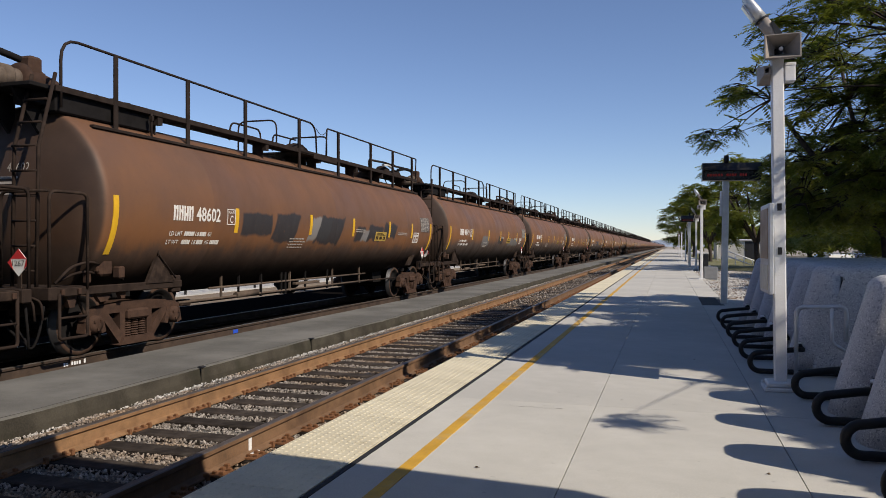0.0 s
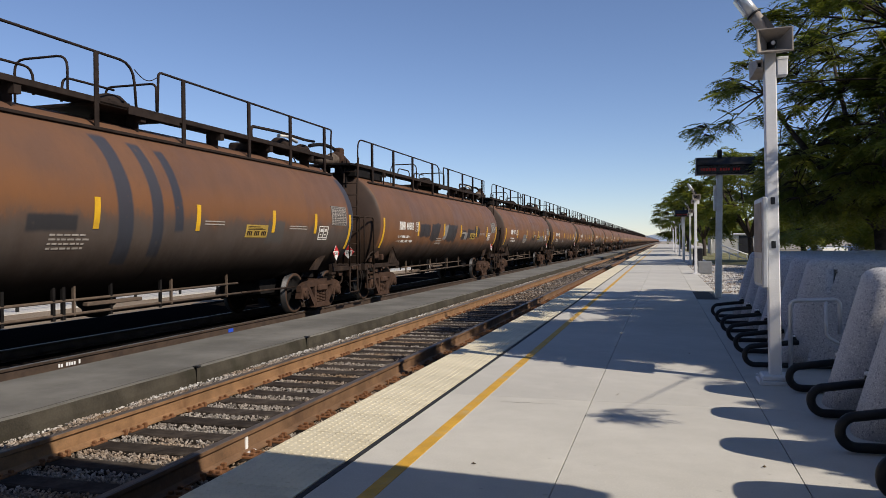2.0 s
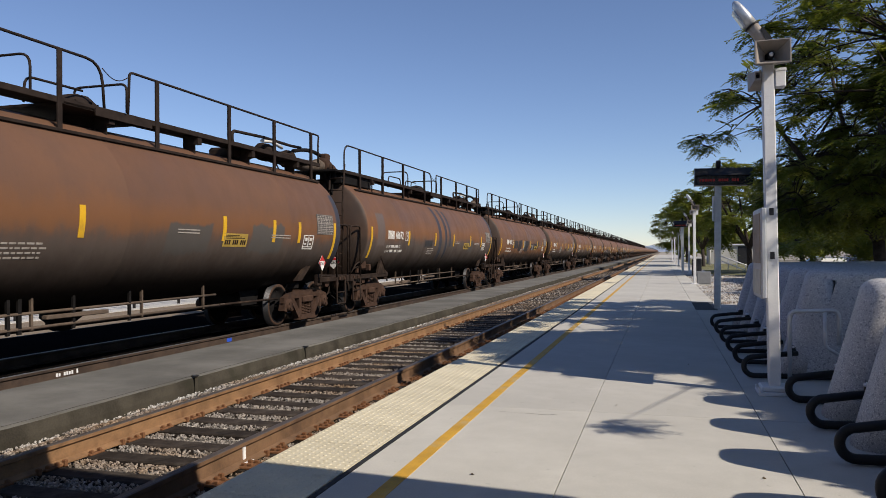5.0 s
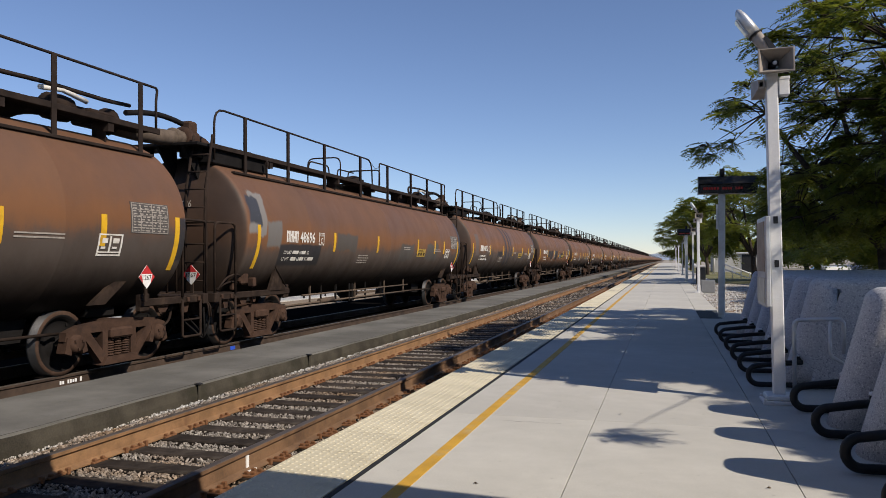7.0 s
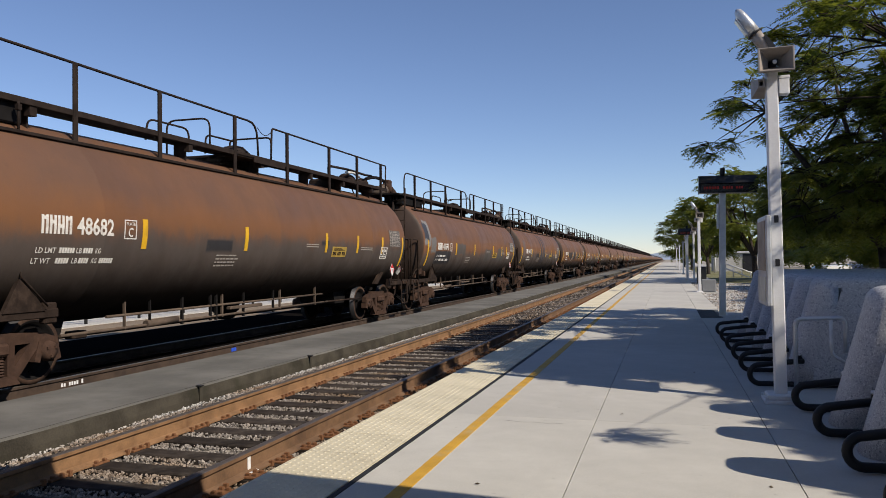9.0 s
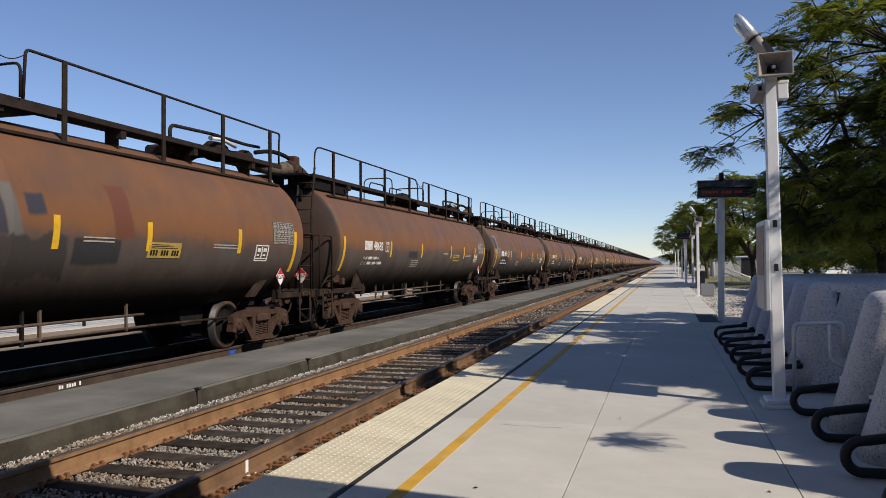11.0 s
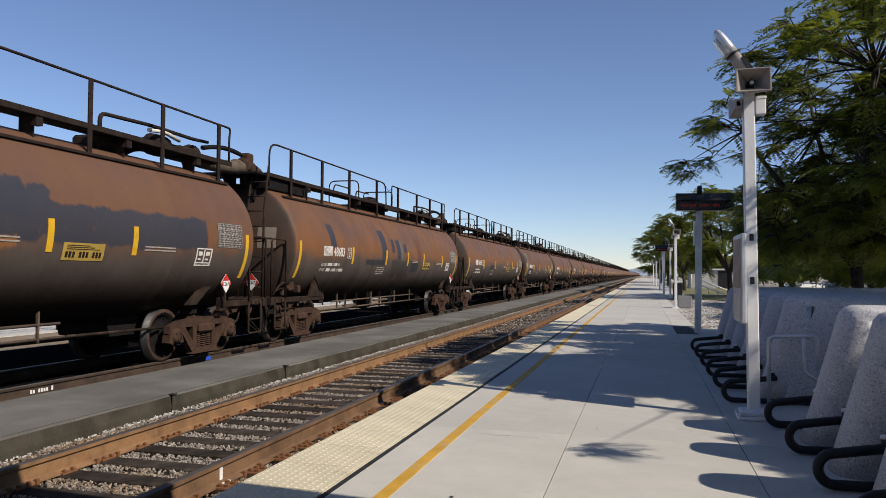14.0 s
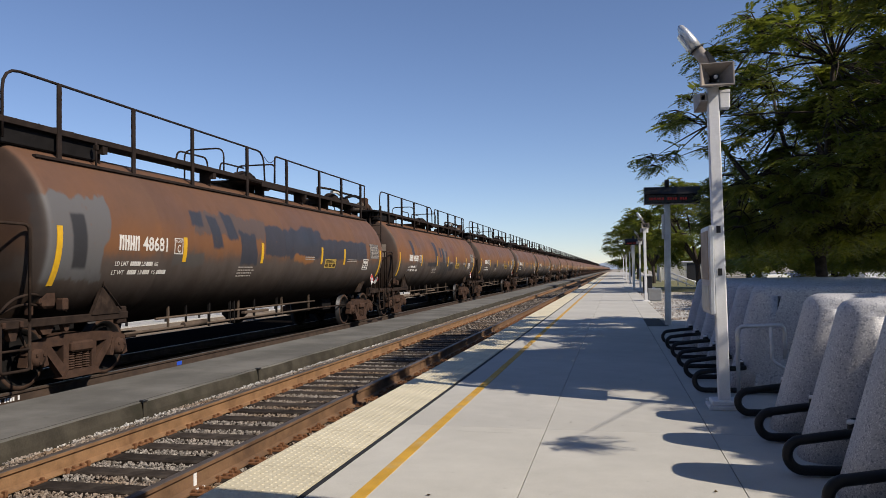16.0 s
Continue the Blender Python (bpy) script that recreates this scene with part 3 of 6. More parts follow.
    prof = [(0.2, -7.9 - 2.05 * k / 16, 3.92 - 0.05 * math.sin(math.pi * k / 16) - 0.004 * k) for k in range(17)]
    s = Shape().tube(prof, 0.145, 14)
    s.lathe([(-8.22, 0.16), (-8.2, 0.165), (-8.1, 0.165), (-8.08, 0.16)], (0.2, 0, 3.92), "y", 14)
    part("transfer_hose", s, HOSE, car, "fat dusty rubber hose joined to the next car")
    s = Shape().tube([(0.12, -7.6 - 1.75 * k / 14, 4.20 + 0.10 * math.sin(math.pi * k / 14) - 0.004 * k) for k in range(15)], 0.05, 10)
    part("vapour_hose", s, BLACK_GEAR, car, "thin black hose joined to the next car")
    s = Shape().tube(fillet([(0.2, 5.0, 3.60), (0.2, 5.5, 3.86), (0.2, 6.6, 3.90), (0.2, 7.3, 3.88)], 0.35), 0.13, 12)
    s.lathe([(5.9, 0.13), (5.95, 0.2), (6.15, 0.21), (6.35, 0.19), (6.4, 0.13)], (0.2, 0, 3.92), "y", 14).box(0.0, 0.4, 6.6, 7.2, 3.75, 4.0, 0.04).box(-0.1, 0.5, 4.3, 4.9, 3.58, 3.80, 0.05)
    s.lathe([(7.1, 0.17), (7.15, 0.22), (7.25, 0.22), (7.3, 0.17)], (0.2, 0, 3.89), "y", 14)
    part("valve_gear", s, FRAME_DIRT, car, "valve and pipe gear on the tank top")
    s = Shape().tube(fillet([(0.55, 4.2, WZ), (0.5, 4.25, 4.12), (0.45, 5.6, 4.18), (0.45, 6.9, 4.16), (0.4, 7.5, 4.2)], 0.2), 0.035, 8)
    part("vent_pipe", s, TOP_STEEL, car)
    part("gauge", Shape().tube([(0.86, -5.9, 3.3), (0.86, -5.9, 3.74)], 0.018, 6).box(0.83, 0.89, -5.93, -5.87, 3.62, 3.70), TOP_STEEL, car, "small valve stem on the tank top")
    part("end_box", Shape().box(0.35, 0.74, -7.78, -5.72, 3.46, WZ - 0.05, 0.02).box(0.2, 0.6, -8.0, -7.78, 3.55, WZ - 0.07, 0.02), BLACK_GEAR, car, "sooty box under the walkway end")
    part("crossover_platform", Shape().box(-0.9, 0.8, -8.28, -7.86, WZ - 0.09, WZ - 0.03, 0.01), BLACK_GEAR, car)
    for x in (-0.62, -0.1, 0.42):
        part("platform_brace", Shape().slab([(-8.26, WZ - 0.09), (-7.70, WZ - 0.09), (-7.72, 3.12), (-7.80, 3.18)], x, x + 0.05), BLACK_GEAR, car)
    part("pipe_elbow", Shape().tube(fillet([(0.2, -7.75, 3.93), (0.2, -7.30, 3.93), (0.25, -6.95, 3.62)], 0.25, 6), 0.145, 14), TRUCK_RUST, car, "rusty pipe elbow")
    for y0 in (-7.0, -6.6):
        part("slack_cable", Shape().tube([(0.55 + 0.02 * math.sin(k * 1.7), y0 + 0.11 * k, WZ + 0.02 + 0.05 * abs(math.sin(k * 1.1 + y0))) for k in range(7)], 0.012, 5), BLACK_GEAR, car)
    part("end_plate", Shape().box(-0.9, 0.8, -7.85, -7.35, WZ - 0.06, WZ - 0.01), BLACK_GEAR, car)
    part("white_wrap", Shape().tube([(0.42, 5.6, 4.10), (0.44, 6.0, 4.14), (0.43, 6.5, 4.06)], 0.04, 8), STENCIL, car, "white lagging on a small pipe")
    # cables hanging between the cars
    part("hanging_cable", Shape().tube([(-0.3, -7.9 - 1.6 * k / 10, 3.9 - 0.5 * math.sin(math.pi * k / 10)) for k in range(11)], 0.02, 6).tube([(-0.5, -7.8 - 1.9 * k / 10, 3.75 - 0.75 * math.sin(math.pi * k / 10)) for k in range(11)], 0.025, 6), BLACK_GEAR, car)
    # end platform, ladder and grab rails (near end, and plainer at the far end)
    for k in (-1, 1):
        y_end = k * 8.45
        s = Shape().box(-1.28, 1.28, min(y_end, k * 8.30), max(y_end, k * 8.30), 0.86, 1.04, 0.015)
        s.box(-1.16, 1.16, min(k * 8.30, k * 7.7), max(k * 8.30, k * 7.7), 0.99, 1.03)
        part("end_sill", s, FRAME_DIRT, car)
        inner = 5.62 if k < 0 else 6.75
        for x in (-1.2, 1.2):
            part("side_sill", Shape().box(x - 0.04, x + 0.04, min(k * inner, k * 8.30), max(k * inner, k * 8.30), 0.90, 1.02, 0.012).box(x - 0.09, x + 0.02, min(k * inner, k * (inner + 0.22)), max(k * inner, k * (inner + 0.22)), 0.82, 1.10, 0.02), FRAME_DIRT, car)
        if k < 0:
            for x in (-1.26, 1.20):
                part("saddle", Shape().slab([(-5.86, 1.0), (-6.52, 1.0), (-6.27, 1.42), (-6.21, 1.42)], x, x + 0.06).tube([(x + 0.08, -6.28, 1.62), (x + 0.08, -6.28, 1.46), (x + 0.08, -5.85, 1.06)], 0.014, 5), FRAME_DIRT, car, "triangular welded saddle under the tank")
        else:
            for x in (-1.16, 1.09):
                part("saddle", Shape().slab([(5.75, 0.98), (6.05, 0.98), (6.95, 1.62), (6.78, 1.66)], x, x + 0.07), FRAME_DIRT, car, "slanting strut under the tank")
        part("cradle", Shape().box(-0.7, 0.7, min(k * 6.2, k * 6.8), max(k * 6.2, k * 6.8), 0.76, 1.0, 0.02), BLACK_GEAR, car)
        part("draft_sill", Shape().box(-0.3, 0.3, min(k * 5.2, k * 8.35), max(k * 5.2, k * 8.35), 0.70, 0.98, 0.02), FRAME_DIRT, car)
        part("coupler", Shape().box(-0.09, 0.09, min(k * 8.3, k * 8.62), max(k * 8.3, k * 8.62), 0.72, 0.92, 0.03).box(-0.16, 0.16, min(k * 8.5, k * 8.70), max(k * 8.5, k * 8.70), 0.68, 0.96, 0.05), TRUCK_RUST, car)
        part("grab_rail", Shape().tube(fillet([(1.25, k * 7.75, 1.0), (1.25, k * 7.75, 2.30), (1.25, k * 8.42, 2.30), (1.25, k * 8.42, 1.0)], 0.12), 0.022, 8), FRAME_DIRT, car)
        part("grab_rail", Shape().tube(fillet([(1.25, k * 8.42, 2.30), (0.45, k * 8.42, 2.30), (0.45, k * 8.42, 1.0)], 0.12), 0.022, 8), FRAME_DIRT, car)
        part("step", Shape().tube(fillet([(1.25, k * 7.75, 0.95), (1.25, k * 7.75, 0.34), (1.25, k * 8.25, 0.34), (1.25, k * 8.25, 0.95)], 0.05), 0.022, 8).tube([(1.25, k * 7.75, 0.62), (1.25, k * 8.25, 0.62)], 0.018, 6), FRAME_DIRT, car, "bent steel foot step")
        part("air_hose", Shape().tube([(0.35, k * 8.4, 0.78), (0.38, k * 8.6, 0.62), (0.4, k * 8.68, 0.42), (0.3, k * 8.7, 0.30)], 0.03, 7), BLACK_GEAR, car)
        make_truck(car, k * 6.5)
    ladder = new("ladder")
    ladder.parent = car
    for x in (0.62, 1.02):
        part("stile", Shape().tube([(x - 0.12, -7.95, 3.95), (x, -8.36, 2.9), (x, -8.40, 1.0)], 0.026, 7), FRAME_DIRT, ladder)
    for k in range(8):
        z = 1.25 + k * 0.33
        yy = -8.40 + (0.0 if z < 2.9 else (z - 2.9) * 0.39)
        dx = 0.0 if z < 2.9 else (z - 2.9) * 0.114
        part("rung", Shape().tube([(0.62 - dx, yy, z), (1.02 - dx, yy, z)], 0.017, 6), FRAME_DIRT, ladder)
    # brake gear on the near end platform
    s = Shape().box(0.96, 1.20, -7.42, -7.18, 1.14, 1.40, 0.04).box(1.0, 1.16, -7.46, -7.14, 1.20, 1.30, 0.02).tube([(1.08, -7.3, 1.40), (1.08, -7.3, 1.47)], 0.07, 10)
    s.box(1.12, 1.26, -7.12, -7.0, 1.10, 1.28, 0.02).box(1.02, 1.10, -7.6, -7.5, 1.05, 1.22, 0.015)
    part("brake_valve", s, TRUCK_RUST, car, "dusty brake valve body")
    part("brake_cylinder", Shape().lathe([(-7.3, 0.06), (-7.28, 0.12), (-6.98, 0.12), (-6.94, 0.08)], (0.8, 0, 1.18), "y", 14), FRAME_DIRT, car)
    for pts in ([(1.22, -8.3, 1.08), (1.25, -8.05, 1.30), (1.22, -7.7, 1.36), (1.15, -7.4, 1.32)], [(1.12, -8.2, 1.08), (1.15, -7.9, 1.20), (1.1, -7.6, 1.22), (1.08, -7.4, 1.18)], [(0.98, -7.2, 1.2), (0.98, -6.9, 1.26), (1.0, -6.75, 1.06)]):
        part("bent_pipe", Shape().tube(fillet(pts, 0.12), 0.02, 6), FRAME_DIRT, car)
    # uncoupling rods, brackets and hoses round the end platforms
    for k in (-1, 1):
        part("uncoupling_rod", Shape().tube(fillet([(1.24, k * 8.52, 0.62), (1.22, k * 8.52, 0.86), (1.05, k * 8.55, 0.92), (0.3, k * 8.55, 0.90), (0.1, k * 8.58, 1.0)], 0.08), 0.016, 6), FRAME_DIRT, car)
        for yy, z0, w in ((7.95, 0.74, 0.10), (7.35, 0.78, 0.16), (6.95, 0.80, 0.08)):
            part("sill_bracket", Shape().slab([(k * (yy - w), 0.90), (k * (yy + w), 0.90), (k * (yy + w * 0.4), z0), (k * (yy - w * 0.5), z0)], 1.10, 1.17), TRUCK_RUST, car)
        part("brake_hanger", Shape().tube(fillet([(1.05, k * 7.75, 0.90), (1.08, k * 7.62, 0.62), (1.02, k * 7.45, 0.50), (0.98, k * 7.42, 0.34)], 0.08), 0.022, 6), FRAME_DIRT, car)
        part("end_cable", Shape().tube(fillet([(1.18, k * 8.44, 0.80), (1.16, k * 8.50, 0.42), (1.10, k * 8.56, 0.22), (1.0, k * 8.62, 0.36), (0.7, k * 8.66, 0.6)], 0.1), 0.018, 6), BLACK_GEAR, car)
        part("draft_lug", Shape().box(0.32, 0.62, min(k * 7.6, k * 8.2), max(k * 7.6, k * 8.2), 0.62, 0.90, 0.03).box(0.62, 0.80, min(k * 7.75, k * 7.95), max(k * 7.75, k * 7.95), 0.70, 0.86, 0.02), FRAME_DIRT, car)
        for yy in (7.9, 8.2):
            part("rung_bolt", Shape().box(1.24, 1.275, k * yy - 0.03, k * yy + 0.03, 0.92, 1.0, 0.008), TRUCK_RUST, car)
    # brake pipe and rods below the tank
    part("brake_pipe", Shape().tube([(0.85, 3.2, 0.62), (0.85, 5.5, 0.60)], 0.024, 6), FRAME_DIRT, car)
    for z, y0, y1 in ((0.80, -4.3, 3.1), (0.60, -5.2, 3.4)):
        part("train_pipe", Shape().tube([(0.85, y0, z), (0.85, y1, z + 0.02)], 0.024, 6), DUSTY_PIPE, car, "dusty pale pipe slung under the tank")
    for yy, wide, mt in ((-3.9, 0.025, DUSTY_PIPE), (-3.3, 0.02, BLACK_GEAR), (-2.45, 0.04, BLACK_GEAR), (-1.6, 0.04, BLACK_GEAR), (-1.42, 0.045, BLACK_GEAR), (-1.22, 0.03, DUSTY_PIPE), (-0.47, 0.035, BLACK_GEAR), (0.71, 0.035, BLACK_GEAR), (1.0, 0.03, DUSTY_PIPE), (2.7, 0.025, DUSTY_PIPE)):
        part("pipe_hanger", Shape().box(0.83, 0.87, yy - wide * 0.6, yy + wide * 0.6, 0.54 if wide > 0.03 else 0.58, 1.02), mt, car)
    part("brake_lever", Shape().box(0.80, 0.90, -1.0, 0.2, 0.70, 0.76, 0.01), DUSTY_PIPE, car)
    part("brake_rigging", Shape().tube([(0.85, -3.4, 0.62), (0.85, -2.6, 0.64)], 0.06, 8), DUSTY_PIPE, car)
    part("brake_rod", Shape().tube([(0.25, -5.5, 0.52), (0.25, 5.2, 0.52)], 0.022, 6).tube([(-0.2, -5.3, 0.45), (-0.2, 5.2, 0.45)], 0.022, 6).box(0.16, 0.34, -4.4, -4.1, 0.46, 0.58, 0.02), FRAME_DIRT, car)
    part("bottom_outlet", Shape().lathe([(0.42, 0.12), (0.45, 0.2), (0.55, 0.22), (0.62, 0.3), (0.8, 0.3)], (0, 0.2, 0), "z", 16), BLACK_GEAR, car)
    for yy in (-5.15, 4.9):
        part("belly_skid", Shape().slab([(yy - 0.45, 0.95), (yy + 0.45, 0.95), (yy + 0.3, 0.50), (yy - 0.3, 0.50)], -0.5, 0.5), BLACK_GEAR, car)
    # low pipe rail along the far side
    part("side_rail", Shape().tube([(-1.42, -5.6, 1.0), (-1.42, 5.6, 1.0)], 0.022, 6), FRAME_DIRT, car)
    # stencilled data: bars of writing too small to read
    s = Shape()
    rng = random.Random(5)
    for z, y0, y1 in ((1.745, -5.78, -5.52), (1.745, -5.36, -5.17), (1.61, -5.80, -5.56), (1.61, -5.40, -5.20), (1.61, -5.02, -4.74)):
        yy = y0
        while yy < y1 - 0.03:
            decal(s, yy, yy + 0.032, z, z + 0.07, nz=1)
            yy += 0.045
    tagged(part("stencil_writing", s, STENCIL, car, "small white stencilled figures, unreadable"), kind="stuff")
    for word, y0, z0, w in (("LD LMT", -6.17, 1.745, 0.33), ("LB", -5.49, 1.745, 0.10), ("KG", -5.14, 1.745, 0.10), ("LT WT", -6.20, 1.61, 0.30), ("LB", -5.53, 1.61, 0.10), ("KG", -5.17, 1.61, 0.10)):
        tagged(part("stencil_word", letters(word, 0.07, w, lambda u, q, y0=y0, z0=z0: on_tank(y0 + u, z0 + q, 0.007), 0.012), STENCIL, car), kind="stuff")
    s = Shape()
    for k in range(4):
        yy = -2.2
        while yy < -1.6:
            w = rng.uniform(0.04, 0.12)
            decal(s, yy, yy + w, 1.72 - k * 0.06, 1.742 - k * 0.06, nz=1)
            yy += w + 0.03
    for k in range(2):
        decal(s, 1.15, 1.75, 1.93 + k * 0.05, 1.95 + k * 0.05, nz=1)
        decal(s, 4.2, 5.0, 1.90 + k * 0.05, 1.92 + k * 0.05, nz=1)
    tagged(part("small_writing", s, FADED, car, "faded small stencilled lines"), kind="stuff")
    notice = part("ochre_panel", decal(Shape(), 2.5, 3.3, 1.72, 1.96, nz=3), OCHRE, car, "dull ochre notice panel")
    s = Shape()
    for k in range(11):
        if k not in (3, 7):
            decal(s, 2.55 + k * 0.065, 2.595 + k * 0.065, 1.76, 1.84, lift=0.009, nz=1)
    for k in range(3):
        decal(s, 2.56, 3.2 - 0.1 * k, 1.87 + k * 0.025, 1.88 + k * 0.025, lift=0.009, nz=1)
    tagged(part("notice_writing", s, FRAME_DIRT, notice), kind="stuff")
    panel = part("data_panel", decal(Shape(), 6.25, 7.12, 2.02, 2.48, nz=4), DATA_GREY, car, "grey data panel with rows of small writing")
    s = Shape()
    for z in (2.03, 2.10, 2.19, 2.28, 2.37, 2.46):
        decal(s, 6.27, 7.10, z, z + 0.008, lift=0.009, nz=1)
    for yy in (6.27, 6.46, 6.72, 6.9, 7.09):
        decal(s, yy, yy + 0.012, 2.03, 2.46, lift=0.0085, nz=4)
    for k in range(10):
        yy = 6.30
        while yy < 7.02:
            w = min(rng.uniform(0.03, 0.10), 7.06 - yy)
            decal(s, yy, yy + w, 2.052 + k * 0.041, 2.070 + k * 0.041, lift=0.009, nz=1)
            yy += w + rng.uniform(0.02, 0.07)
    tagged(part("data_writing", s, FADED, panel), kind="stuff")
    s = Shape()
    for y0, y1, z0, z1 in ((5.62, 6.10, 1.68, 1.70), (5.62, 6.10, 1.97, 1.99), (5.62, 5.65, 1.68, 1.99), (6.07, 6.10, 1.68, 1.99), (5.84, 5.87, 1.74, 1.96), (5.62, 6.10, 1.725, 1.74), (5.69, 5.80, 1.86, 1.93), (5.91, 6.03, 1.86, 1.93), (5.69, 5.77, 1.78, 1.81), (5.91, 6.0, 1.78, 1.81)):
        decal(s, y0, y1, z0, z1, nz=2)
    part("test_box", s, STENCIL, car, "white-outlined test stencil")
    s = Shape()
    for y0, y1, z0, z1 in ((-4.61, -4.35, 1.955, 1.97), (-4.61, -4.35, 2.22, 2.235), (-4.61, -4.595, 1.955, 2.235), (-4.365, -4.35, 1.955, 2.235)):
        decal(s, y0, y1, z0, z1, nz=2)
    box = part("plate_box", s, STENCIL, car, "white-outlined plate letter C")
    part("plate_letter", letters("C", 0.14, 0.10, lambda u, w: on_tank(-4.53 + u, 1.985 + w, 0.007), 0.02), STENCIL, box)
    part("plate_word", letters("PLATE", 0.045, 0.19, lambda u, w: on_tank(-4.575 + u, 2.155 + w, 0.007), 0.01), STENCIL, box)
    # hazard placards, one on the side of each end platform
    for at in (pose(1.33, 6.75, 1.36), pose(0.80, -8.47, 1.36, 0, 0, -90)):
        pl = new("placard")
        pl.parent = car
        pl.matrix_basis = at
        d = 0.18
        part("placard_plate", Shape().slab([(0, -d), (d, 0), (0, d), (-d, 0)], -0.008, 0.0), PLACARD_WHITE, pl)
        part("placard_top", Shape().slab([(-d + 0.05, 0.05), (d - 0.05, 0.05), (0, d)], 0.001, 0.004), PLACARD_RED, pl)
        for k in (-1, 1):
            part("placard_corner", Shape().slab([(k * d, 0.0), (k * (d - 0.05), 0.05), (k * (d - 0.09), -0.09)], 0.001, 0.004), PLACARD_RED, pl)
        part("placard_number", letters("1267", 0.075, 0.2, lambda u, w: (0.006, -0.10 + u, -0.045 + w)), BLACK_GEAR, pl)
        part("placard_post", Shape().box(-0.03, -0.012, -0.03, 0.03, -0.38, 0.1), FRAME_DIRT, pl)
    return car


def add_stripes(car, places):
    for y in places:
        tall = abs(y) > 7.0
        part("reflector_stripe", decal(Shape(), y - 0.055, y + 0.055, 1.46 if tall else 1.82, 2.30 if tall else 2.26, nz=8 if tall else 4), REFLECT_YELLOW, car, "upright yellow reflector stripe")


